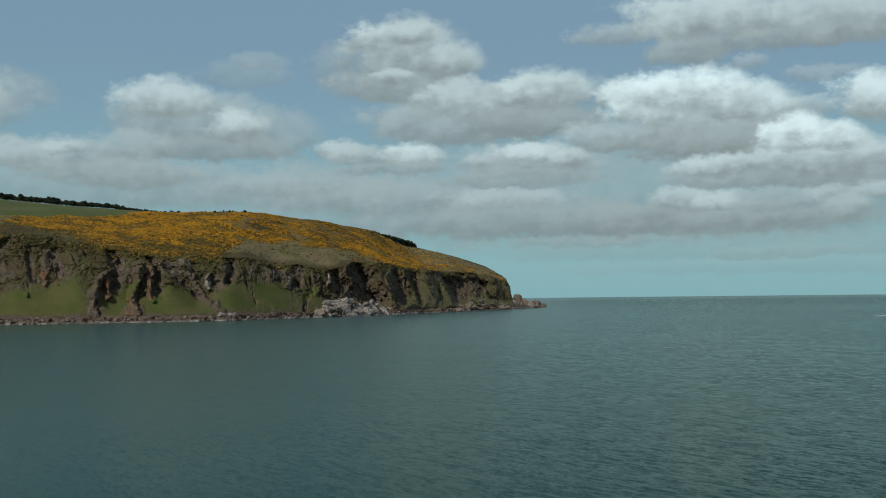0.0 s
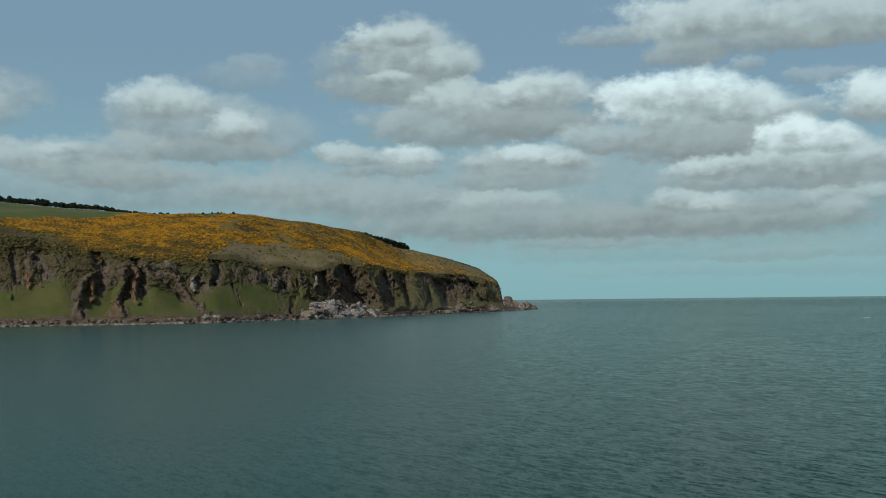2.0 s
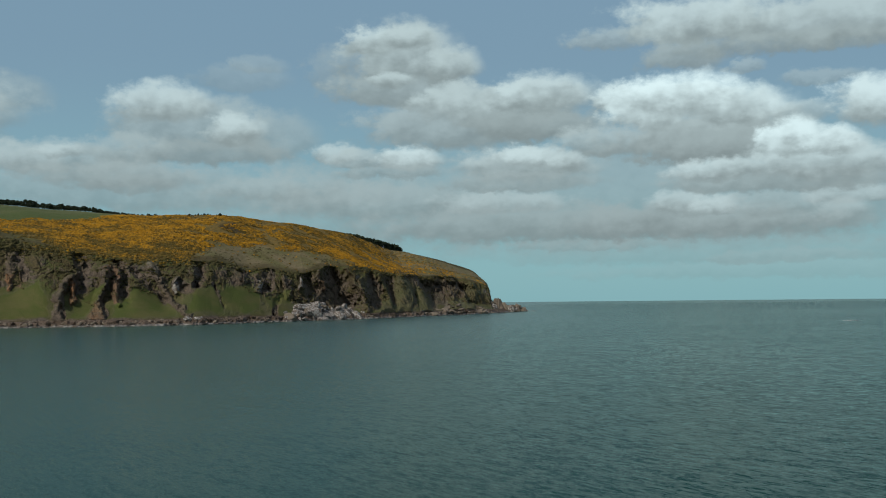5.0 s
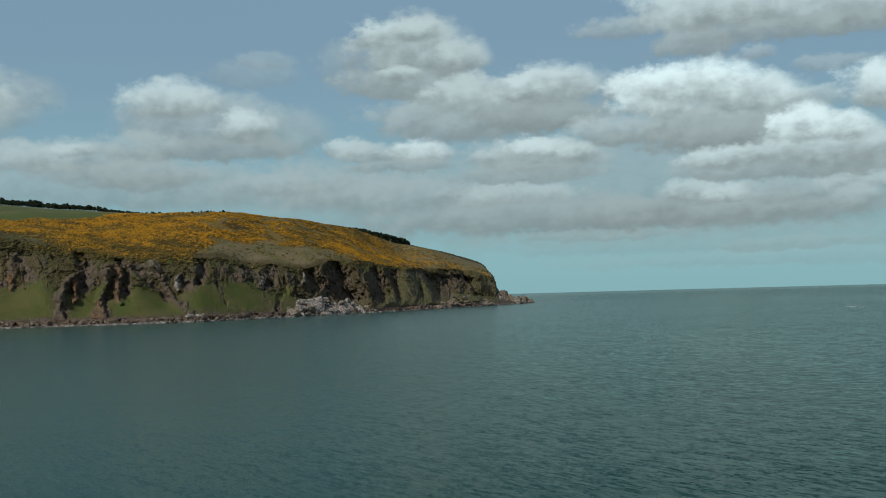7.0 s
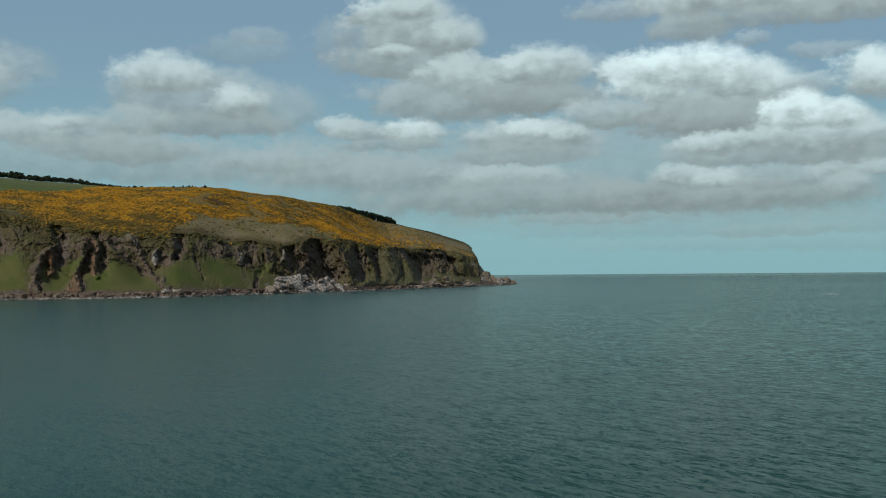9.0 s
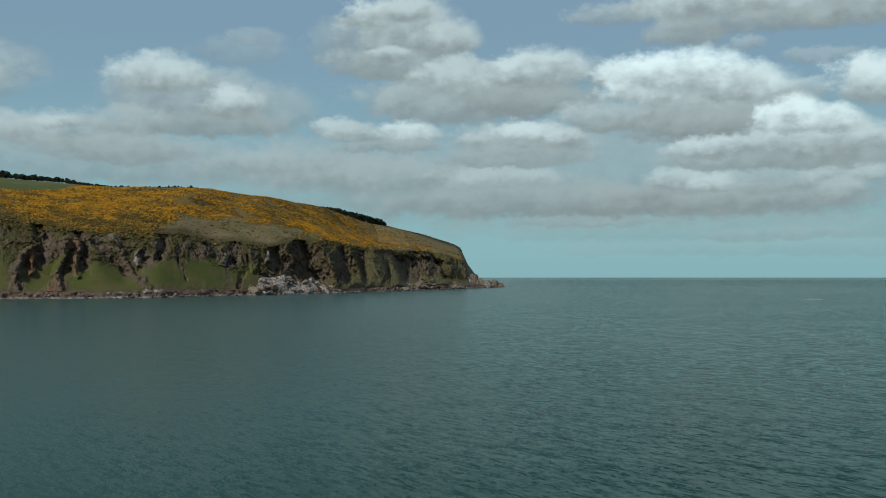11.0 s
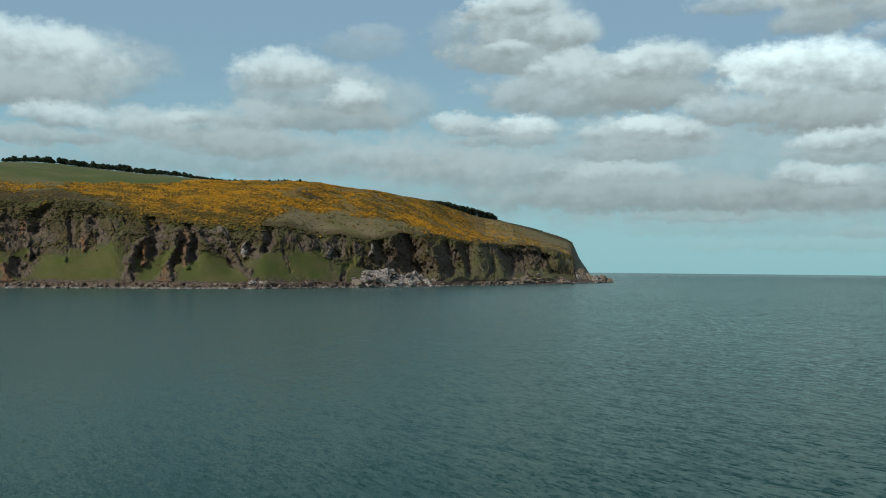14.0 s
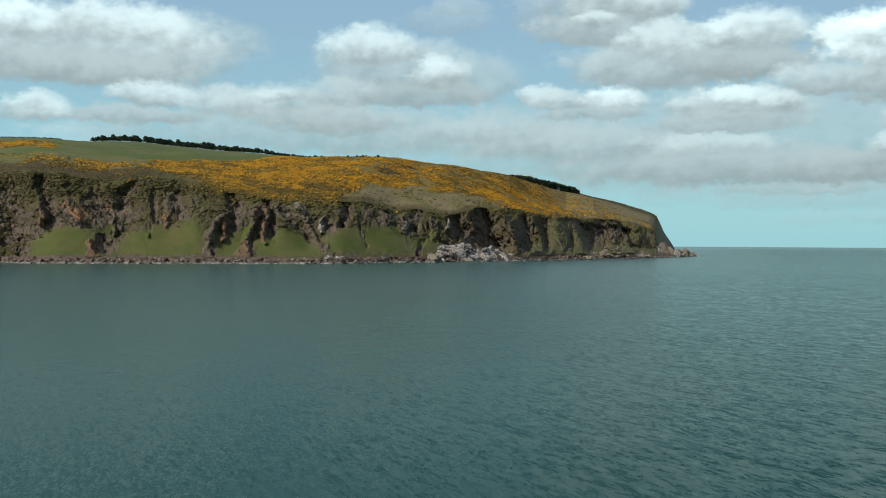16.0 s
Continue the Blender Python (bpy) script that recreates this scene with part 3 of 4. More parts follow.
rib(16, (10.78, 27.6, 4.2), (10.85, 15.5, 9.9), (11.00, 4.0, 24.5))
rib(9, (11.21, 38.4, 8.9), (11.24, 19.1, 10.4))
rib(8, (11.58, 34.9, 6.2), (11.66, 11.3, 7.8))
# fields of turf: station and height of their corners
turf_field((0.51, 5.1), (0.75, 24.3), (1.00, 31.7), (1.50, 27.9), (1.68, 23.1), (1.50, 18.1), (1.50, 5.3))
turf_field((1.68, 24.0), (1.78, 29.6), (2.04, 34.2), (2.06, 28.2), (1.91, 23.1))
turf_field((2.13, 5.4), (2.25, 24.7), (2.70, 27.3), (3.00, 31.5), (3.44, 38.6), (3.51, 22.5), (3.51, 5.6))
turf_field((3.83, 5.6), (4.01, 18.7), (4.28, 30.4), (4.49, 39.4), (4.41, 25.3), (4.25, 12.8), (4.22, 5.7))
turf_field((4.53, 5.7), (4.59, 17.8), (4.81, 19.9), (5.01, 34.2), (5.23, 29.2), (5.49, 17.0), (5.68, 12.0), (5.70, 5.7))
turf_field((5.82, 8.2), (5.90, 27.3), (6.07, 33.7), (6.30, 33.9), (6.47, 13.1), (6.47, 8.0))
turf_field((6.49, 9.0), (6.40, 27.6), (6.58, 34.2), (7.00, 33.5), (7.16, 23.7), (7.16, 8.8))
turf_field((7.28, 22.7), (7.69, 32.5), (7.75, 18.4), (7.30, 13.0))
turf_field((9.35, 3.8), (9.52, 22.5), (9.66, 12.6), (9.68, 3.5))
turf_field((9.68, 6.5), (9.67, 38.3), (9.84, 49.4), (10.05, 39.0), (10.03, 6.3))
turf_field((10.12, 5.0), (10.09, 32.0), (10.25, 33.9), (10.46, 17.6), (10.41, 4.6))
turf_field((11.07, 38.3), (11.17, 44.1), (11.41, 38.6), (11.41, 19.1), (11.29, 11.7), (11.11, 22.7))
# rusty rock
rust(1, (1.15, 50.9, 4.2), (1.40, 44.4, 9.5), (1.50, 35.9, 7.4))
rust(1, (2.92, 43.8, 2.6), (2.92, 32.5, 2.6))
rust(1, (3.95, 38.0, 2.6), (3.93, 20.7, 3.1))
rust(0.8, (1.58, 18.2, 4.2), (1.66, 7.7, 5.3))
rust(1, (8.31, 49.8, 1.8), (8.33, 31.4, 2.3))
rust(0.5, (4.61, 49.0, 5.2), (4.71, 20.3, 4.6))
rust(0.6, (0.75, 45.8, 2.7), (0.76, 31.8, 2.7))
rust(0.6, (1.88, 57.8, 3.2), (1.88, 46.4, 2.6))
rust(0.5, (4.32, 17.7, 3.1), (4.30, 7.1, 4.1))
rust(0.4, (3.00, 42.8, 5.2), (3.16, 36.6, 4.2))
# pale rock
pale(1, (5.70, 40.0, 2.6), (5.73, 28.4, 3.1))
pale(1, (7.92, 41.6, 2.3), (7.88, 33.3, 2.3))
pale(0.8, (7.18, 39.5, 2.2), (7.14, 30.3, 2.7))
pale(0.8, (1.60, 38.0, 1.6), (1.54, 32.9, 1.6))
pale(0.8, (10.90, 19.0, 4.3), (11.17, 7.7, 5.9))
pale(0.6, (11.52, 30.8, 6.9), (11.62, 11.5, 7.0))
pale(0.8, (11.66, 7.6, 11.0), (11.85, 2.2, 9.6))
pale(0.5, (5.21, 54.8, 4.1), (5.60, 48.6, 4.2))
pale(0.5, (3.65, 63.2, 3.1), (3.77, 64.5, 3.1))
pale(0.6, (10.85, 12.0, 14.2), (11.19, 5.0, 8.9))

U = np.concatenate([np.linspace(-6.5, -0.85, 80), np.arange(-0.84, 11.96, 0.0085)])
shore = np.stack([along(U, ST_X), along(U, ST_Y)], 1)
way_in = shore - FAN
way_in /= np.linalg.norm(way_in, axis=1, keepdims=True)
# east of the great cave the coast runs back in steps: faces that look south, and bays between them
STEP_FROM = (8.70, 8.76, 9.18, 9.46, 9.57, 9.68, 10.06, 10.12, 10.32, 10.45, 11.08, 11.14, 11.40, 11.50)
STEP_TO = (8.70, 8.95, 9.05, 9.50, 9.55, 9.85, 9.92, 10.15, 10.24, 10.72, 10.88, 11.22, 11.32, 11.50)
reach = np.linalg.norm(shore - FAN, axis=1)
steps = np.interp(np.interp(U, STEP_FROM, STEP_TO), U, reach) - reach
steps = np.where((U > 8.7) & (U < 11.5), np.convolve(steps, np.ones(5) / 5, "same"), 0.0)
# metres along the shore, for noise that keeps its size
run = np.concatenate([[0], np.cumsum(np.linalg.norm(np.diff(shore, axis=0), axis=1))])
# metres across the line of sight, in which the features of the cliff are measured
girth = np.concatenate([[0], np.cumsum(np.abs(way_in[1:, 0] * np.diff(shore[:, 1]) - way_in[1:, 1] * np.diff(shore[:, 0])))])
Z_LEDGE = 5.2 + 1.3 * fractal(run / 26, 4.4, octaves=2, seed=4) * ramp(U, 12.0, 11.5)
nib = 7 * fractal(run / 46, 3.1, octaves=2, seed=3) * ramp(U, 12.0, 11.2)
z_talus = along(U, Z_TALUS) + 2.5 * fractal(run / 34, 1.7, octaves=2, seed=5) * ramp(U, 12, 11.4)
z_edge = along(U, Z_EDGE) + 2.2 * fractal(run / 14, 8.2, octaves=4, seed=6) * ramp(U, 12, 11.4)
z_soft = along(U, Z_EDGE)
z_brow, z_sky = along(U, Z_BROW), along(U, Z_SKY)
d_shelf, d_talus, d_edge, d_brow, d_sky, d_rear = (inland(U, k) for k in ("shelf", "talus", "edge", "brow", "sky", "rear"))
spread = np.interp(U, (-6.5, 0, 11.3, 11.7, 11.95), (1, 1, 1, 0.3, 0.2))


def facets(x, y, size, seed):
    """Broken blocks: for each place the random height of the nearest block, and the distance to its middle."""
    x, y = np.asarray(x) / size, np.asarray(y) / size
    x, y = np.broadcast_arrays(x, y)
    fx, fy = np.floor(x).astype(np.int64), np.floor(y).astype(np.int64)
    best, tall = np.full(x.shape, 9.0), np.zeros(x.shape)
    for i in (-1, 0, 1):
        for j in (-1, 0, 1):
            cx = fx + i + 0.5 + 0.5 * lattice(fx + i, fy + j, 0 * fx, seed)
            cy = fy + j + 0.5 + 0.5 * lattice(fx + i, fy + j, 0 * fx + 1, seed)
            r = np.hypot(x - cx, y - cy)
            near = r < best
            best = np.where(near, r, best)
            tilt = lattice(fx + i, fy + j, 0 * fx + 3, seed) * (x - cx) + lattice(fx + i, fy + j, 0 * fx + 4, seed) * (y - cy)
            tall = np.where(near, lattice(fx + i, fy + j, 0 * fx + 2, seed) + 0.9 * tilt, tall)
    return tall, best


def nearness(points, g, z):
    """1 on the line through the points, 0 at its half width and beyond."""
    best = np.zeros(g.shape)
    line = [(float(np.interp(u, U, girth)), h, r) for u, h, r in points]
    for (g0, z0, r0), (g1, z1, r1) in zip(line, line[1:]):
        t = np.clip(((g - g0) * (g1 - g0) + (z - z0) * (z1 - z0)) / max((g1 - g0) ** 2 + (z1 - z0) ** 2, 1e-6), 0, 1)
        best = np.maximum(best, 1 - np.hypot(g - g0 - t * (g1 - g0), z - z0 - t * (z1 - z0)) / (r0 + t * (r1 - r0)))
    return best


def within(corners, g, z):
    """Metres inside (+) or outside (-) the field with these corners."""
    line = [(float(np.interp(u, U, girth)), h) for u, h in corners]
    away, inside = np.full(g.shape, 1e9), np.zeros(g.shape, bool)
    for (g0, z0), (g1, z1) in zip(line, line[1:] + line[:1]):
        t = np.clip(((g - g0) * (g1 - g0) + (z - z0) * (z1 - z0)) / max((g1 - g0) ** 2 + (z1 - z0) ** 2, 1e-6), 0, 1)
        away = np.minimum(away, np.hypot(g - g0 - t * (g1 - g0), z - z0 - t * (z1 - z0)))
        rise = z1 - z0 if abs(z1 - z0) > 1e-6 else 1e-6
        inside ^= ((z0 > z) != (z1 > z)) & (g < g0 + (z - z0) * (g1 - g0) / rise)
    return np.where(inside, away, -away)


def loft(d0, z0, d1, z1, rows, bow=0.0, ease=1.0):
    """Rows of distance inland, height and share between two lines of the plan."""
    t = np.linspace(0, 1, rows)[:, None]
    q = t**ease
    return d0 + (d1 - d0) * t, z0 + (z1 - z0) * (q + bow * 4 * q * (1 - q)), np.broadcast_to(t, (rows, len(U)))


def setback(u, length, d, z, lip):
    """How far the steps of the eastern coast set a place back: they lean eastwards and fray, and are strongest half way up."""
    lean = 0.0075 * z - 0.16 + 0.07 * fractal(length / 17, z / 13, octaves=3, seed=45)
    much = np.interp(z, (0, 8, 28, 46, 70), (0.3, 0.4, 1.0, 0.7, 0.4))
    return much * np.interp(u + lean, U, steps) * ramp(d, lip + 90, lip - 5)


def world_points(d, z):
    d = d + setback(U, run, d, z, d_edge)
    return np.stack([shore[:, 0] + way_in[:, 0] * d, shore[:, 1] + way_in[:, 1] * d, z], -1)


def up_share(p):
    """The upward part of the surface normal on a lofted grid."""
    du, dv = np.gradient(p, axis=1), np.gradient(p, axis=0)
    n = np.cross(du, dv)
    return np.abs(n[..., 2]) / np.maximum(np.linalg.norm(n, axis=-1), 1e-9)


def build_headland():
    top = new("headland")
    tagged(top, "steep sea headland with dark cliffs, turf slopes and flowering gorse", "headland", kind="structure")
    # low ledge of rock at the water
    d, z, t = loft(nib - 4, -2.0, nib + d_shelf, Z_LEDGE, 34, 0.12)
    along_run = np.broadcast_to(run, t.shape) + 2 * rough(run / 7, t * 4, seed=14)
    block, gap = facets(along_run, t * 16, 4.2, 11)
    chip, _ = facets(along_run, t * 16, 1.7, 15)
    lift = np.sin(np.pi * np.clip(t * 1.08, 0, 1)) ** 0.6 * spread
    z = z + (1.5 * block - 0.6 * gap + 0.5 * chip + 0.8 * fractal(run / 18, t * 2, octaves=3, seed=13)) * lift
    d = d - (2.0 * block + 3.0 * fractal(run / 12, t, octaves=4, seed=12)) * spread * ramp(t, 1.0, 0.8)
    low_ledge = ramp(t, 0.0, 0.12) * ramp(t, 0.34, 0.26)
    z = np.where(t < 0.34, z * (1 - low_ledge) + low_ledge * (1.0 + 0.35 * block), z)
    z[-1], d[-1] = Z_LEDGE, nib + d_shelf
    p = world_points(d, z)
    ob = mesh_object("rock_shelf", p.reshape(-1, 3), grid_faces(*p.shape[:2]), SHELF, True, top)
    tagged(ob, "low ledge of wet and pale grey rock at the waterline")
    # turf slope and cliff in one skin
    d1, z1, t1 = loft(nib + d_shelf, Z_LEDGE, d_talus, z_talus, 44, -0.04)
    d2, z2, t2 = loft(d_talus, z_talus, d_edge, z_edge, 84, 0.05)
    d, z = np.concatenate([d1, d2[1:]]), np.concatenate([z1, z2[1:]])
    h = np.concatenate([t1 - 1, t2[1:]])
    zz = z / 10
    # the features, their outlines frayed at two sizes
    gg = girth + 4.2 * fractal(run / 15, zz * 0.9, octaves=3, seed=21) + 1.8 * fractal(run / 4.5, zz * 2.6, octaves=3, seed=23)
    hz = z + 3.6 * fractal(run / 16, zz * 0.8, octaves=3, seed=24) + 1.6 * fractal(run / 4.5, zz * 2.6, octaves=3, seed=28)
    hh = h + 0.12 * fractal(run / 22, zz * 0.5, octaves=3, seed=24)
    slant = np.interp(U, (7, 9), (0.55, 1.4))
    fray = fractal((run + slant * z) / 6, zz * 1.6, octaves=4, seed=29)
    sunk, proud, bare, green, rusty, bleached = (np.zeros_like(d) for _ in range(6))
    for deep, points in HOLLOWS:
        near = nearness(points, gg, hz)
        far = 1.0 if points[0][0] < 8 else 1.15
        sunk = np.maximum(sunk, 0.46 * far * deep * np.clip(near * 1.3 * (1 + 0.6 * fray), 0, 1))
        bare = np.maximum(bare, ramp(near, 0.0, 0.3) * (1.0 if points[0][0] < 8 else 0.8))
    for out, points in RIBS:
        near = nearness(points, gg, hz)
        far = 1.0 if points[0][0] < 8.4 else 1.3
        proud = np.maximum(proud, far * out * ramp(near, -0.1, 0.95) * (1 + 0.45 * fray))
        bare = np.maximum(bare, (0.85 if points[0][0] < 8.5 else 0.15) * ramp(near, 0.1, 0.4))
    for corners in FIELDS:
        green = np.maximum(green, (1.0 if corners[0][0] < 8 else 0.5) * ramp(within(corners, gg, hz), -1.2, 1.6))
    for marks, points_of in ((rusty, RUSTS), (bleached, PALES)):
        for amount, points in points_of:
            np.maximum(marks, amount * ramp(nearness(points, gg, hz), 0.0, 0.5), out=marks)
    push = sunk - proud
    face = ramp(hh, -0.3, 0.15) * (1 - 0.75 * ramp(h, 0.8, 1.0))
    rocky = np.maximum(face, bare) * (1 - 0.92 * green)
    # rough olive growth over the softer, sunlit rock
    soft_rock = fractal((run + 0.8 * slant * z) / 24, zz * 0.7, octaves=4, seed=26)
    grown = ramp(soft_rock + np.interp(U, (0, 6, 7, 9, 9.4), (0.30, 0.24, 0.26, 0.3, 0.55)), -0.10, 0.25) * (1 - 0.9 * bare) * (1 - green)
    rocky = rocky * (1 - 0.45 * grown)
    east = np.interp(U, (6.5, 7.5, 9, 10), (0.6, 0.85, 0.7, 0.6))
    push -= 4 * fractal((run + slant * z) / 48, hh * 0.8, octaves=2, seed=31, ridged=True) * face * spread * east * (1 - green)
    skew = np.broadcast_to(run, h.shape) + slant * z + 5 * rough(run / 17, zz, seed=36)
    bed = 1.1 * z - 0.35 * run + 4 * rough(run / 15, zz, seed=40)
    slab, _ = facets(skew, bed, 9.0, 37)
    block, gap = facets(skew, bed, 3.6, 38)
    push -= east * (3.4 * slab + 1.5 * block - 0.7 * gap) * (0.03 + 0.97 * rocky) * spread
    crag = fractal(skew / 19, bed / 15, octaves=5, seed=32)
    push -= 4.0 * east * crag * (0.10 + 0.9 * rocky) * spread
    push += 0.7 * fractal(run / 2.0, z / 2.2, octaves=2, seed=33) * rocky * spread
    lumps = fractal(run / 7, h * 6, octaves=4, seed=34)
    fixed = ramp(h, -1.0, -0.93) * ramp(h, 1.0, 0.94)
    # the foot leans back from the ledge, and the lip overhangs only above the caves
    d = np.maximum(d + push * fixed, nib + d_shelf - 1 + 0.42 * np.maximum(z - Z_LEDGE, 0))
    d = np.where(h > 0.98, d_edge + (d - d_edge) * 0.2, np.minimum(d, d_edge + 4 + 0.15 * sunk))
    z = z + ((0.35 + 0.65 * (1 - green)) * lumps + (0.8 * block + 0.8 * slab) * rocky) * fixed * spread
    p = world_points(d, z)
    up = up_share(p)
    ledges = ramp(up + 0.16 * fractal(skew / 9, bed / 8, octaves=4, seed=35) - 0.12 * ramp(h, -0.1, 0.2), 0.46, 0.68) * (1 - 0.85 * bare)
    turf = np.maximum(green, 0.7 * ledges)
    turf = np.maximum(turf, ramp(h + 0.05 * lumps, 0.95, 0.99))
    turf = turf * ramp(h + 0.08 * lumps, -0.98, -0.9)
    ob = mesh_object("cliff_face", p.reshape(-1, 3), grid_faces(*p.shape[:2]), CLIFF, True, top)
    paint(ob, "turf", turf)
    growth = fractal(skew / 14, bed / 10, octaves=4, seed=44)
    upper = ramp(hh + 0.35 * growth + np.interp(U, (0, 3, 4, 6.5, 9), (0.28, 0.18, 0.08, 0.04, 0.08)), 0.58, 0.85) * ramp(up, 0.06, 0.3) * (1 - 0.6 * bare)
    paint(ob, "scrub", np.maximum(upper, 0.85 * grown * ramp(growth, -0.5, 0.0)) * (1 - green))
    paint(ob, "rust", rusty)
    paint(ob, "pale", bleached)
    tagged(ob, "craggy brown cliff with clefts over green turf slopes")
    lip = p
    # hillside, pasture and far side
    d1, z1, t1 = loft(d_edge, z_soft, d_brow, z_brow, 90, 0.03)
    z1 = z1 + (z_edge - z_soft) * np.exp(-t1 * 40)
    d2, z2, t2 = loft(d_brow, z_brow, d_sky, z_sky, 40, 0.03)
    d3, z3, t3 = loft(d_sky, z_sky, d_rear, np.minimum(z_sky - 12, 60), 14)
    d4, z4, t4 = loft(d_rear, np.minimum(z_sky - 12, 60), d_rear + 160 * spread, -4.0, 8)
    d, z = np.concatenate([d1, d2[1:], d3[1:], d4[1:]]), np.concatenate([z1, z2[1:], z3[1:], z4[1:]])
    h = np.concatenate([t1, 1 + t2[1:], 2 + t3[1:], 3 + t4[1:]])
    soft = ramp(h, 0.0, 0.08) * ramp(h, 1.9, 1.3)
    bumps = fractal(run / 45, d / 45, octaves=5, seed=41)
    z = z + (2.2 * bumps + 0.5 * fractal(run / 5, d / 5, octaves=3, seed=42)) * soft * spread
    p = world_points(d, z)
    ob = mesh_object("hillside", p.reshape(-1, 3), grid_faces(*p.shape[:2]), HILL, True, top)
    uu = np.broadcast_to(U, h.shape)
    ragged_line = 0.06 * fractal(run / 20, d / 20, octaves=4, seed=43)
    paint(ob, "pasture", np.maximum(ramp(uu + 3 * ragged_line, 5.6, 4.6) * ramp(h + ragged_line, 0.48, 0.6), 0.6 * ramp(uu, 4.0, 3.0)))
    paint(ob, "bracken", np.maximum(ramp(uu, 3.6, 2.6) * ramp(h + 2 * ragged_line, 0.30, 0.16), 0.8 * ramp(h + 1.2 * ragged_line, 0.10, 0.02)))
    paint(ob, "scrub", np.clip(gorse_share(uu, h + ragged_line), 0, 1))
    patch = np.clip(1 - np.hypot((uu + 2 * ragged_line - 6.85) / 0.30, (h + ragged_line - 0.68) / 0.11), 0, 1)
    paint(ob, "heath", 0.85 * ramp(patch, 0.05, 0.4) + ramp(uu, 10.15, 10.4) * ramp(uu, 11.6, 11.4) * 0.8 * ramp(h + ragged_line, 1.35, 1.6))
    paint(ob, "bare", 0.5 * ramp(uu + 2 * ragged_line, 11.56, 11.72))
    tagged(ob, "rounded hillside of rough grass, pasture and brown heath")
    return d[:129], z[:129], h[:129], lip


def gorse_share(u, h):
    """How thickly gorse stands at station u and height share h (0 cliff edge, 1 brow)."""
    u = u + (0.16 + 0.2 * ramp(u, 8.8, 9.6)) * fractal(u * 1.9, h * 4, octaves=4, seed=61) + 0.7 * (h - 0.35) * ramp(u, 9.0, 9.8)
    h = h + 0.10 * fractal(u * 2.6, h * 7, octaves=4, seed=62)
    low = np.interp(u, (0, 1, 2, 2.8, 3.3, 4, 5.7, 6.5, 7.0, 7.8, 8.4, 8.8, 9.4, 10.2, 11.2), (0.3, 0.15, 0.1, 0.2, 0.10, -0.1, -0.1, 0.34, 0.36, 0.40, 0.26, 0.05, -0.05, 0.0, 0.1))
    high = np.interp(u, (0, 0.7, 1.6, 2.5, 3.2, 3.8, 4.6, 5.4, 12), (0.46, 0.46, 0.44, 0.5, 0.6, 0.75, 0.9, 1.3, 1.3))
    full = np.interp(u, (0, 2.2, 3.1, 3.6, 6.0, 6.6, 8.0, 9.0, 9.8, 10.15, 10.6, 11.2, 11.5), (0.26, 0.26, 0.5, 1.0, 1.0, 0.85, 0.8, 0.95, 0.7, 0.24, 0.10, 0.08, 0.0))
    band = full * ramp(h, low - 0.05, low + 0.06) * ramp(h, high + 0.04, high - 0.05)
    corner = 0.8 * ramp(u, 1.1, 0.6) * ramp(h, 0.72, 0.8) * ramp(h, 1.02, 0.94)
    glade = np.clip(1 - np.hypot((u - 6.85) / 0.20, (h - 0.66) / 0.07), 0, 1)
    sparse = 0.014 * ramp(h, 1.05, 0.95) * np.where(u < 5, ramp(h, 0.56, 0.48), 1.0)
    return np.maximum(np.maximum(band, corner) * (1 - ramp(glade, 0.1, 0.5) * 0.8), sparse)


HILL_D, HILL_Z, HILL_H, CLIFF_SKIN = build_headland()


def on_hill(u, h):
    """A place on the hillside at station u and height share h (0 cliff edge, 1 brow, 2 skyline)."""
    c = np.clip(np.searchsorted(U, u), 1, len(U) - 1)
    r = np.clip(np.round(np.where(h < 1, h * 89, 89 + (h - 1) * 39)).astype(int), 0, 128)
    d, z = HILL_D[r, c], HILL_Z[r, c]
    d = d + setback(U[c], run[c], d, z, d_edge[c])
    return np.stack([shore[c, 0] + way_in[c, 0] * d, shore[c, 1] + way_in[c, 1] * d, z], -1)


# ---- gorse ----


def blob(rng, divisions=1, squash=0.7, spike=0.25):
    bm = bmesh.new()
    bmesh.ops.create_icosphere(bm, subdivisions=divisions, radius=1.0)
    v = np.array([p.co for p in bm.verts])
    f = np.array([[p.index for p in q.verts] for q in bm.faces])
    bm.free()
    v = v * (1 + spike * rng.uniform(-1, 1, (len(v), 1)))
    v[:, 2] = v[:, 2] * squash
    return v, f


def scatter(name, kinds, at, size, turn, mat, smooth=False):
    """One mesh of many small forms: kinds are (verts, faces), each put at a place with a size and a turn."""
    verts, faces, base = [], [], 0
    for i in range(len(at)):
        v, f = kinds[i % len(kinds)]
        c, s = math.cos(turn[i]), math.sin(turn[i])
        verts.append(v @ np.array(((c, s, 0), (-s, c, 0), (0, 0, 1))) * size[i] + at[i])
        faces.append(f + base)
        base += len(v)
    return mesh_object(name, np.concatenate(verts), np.concatenate(faces), mat, smooth)


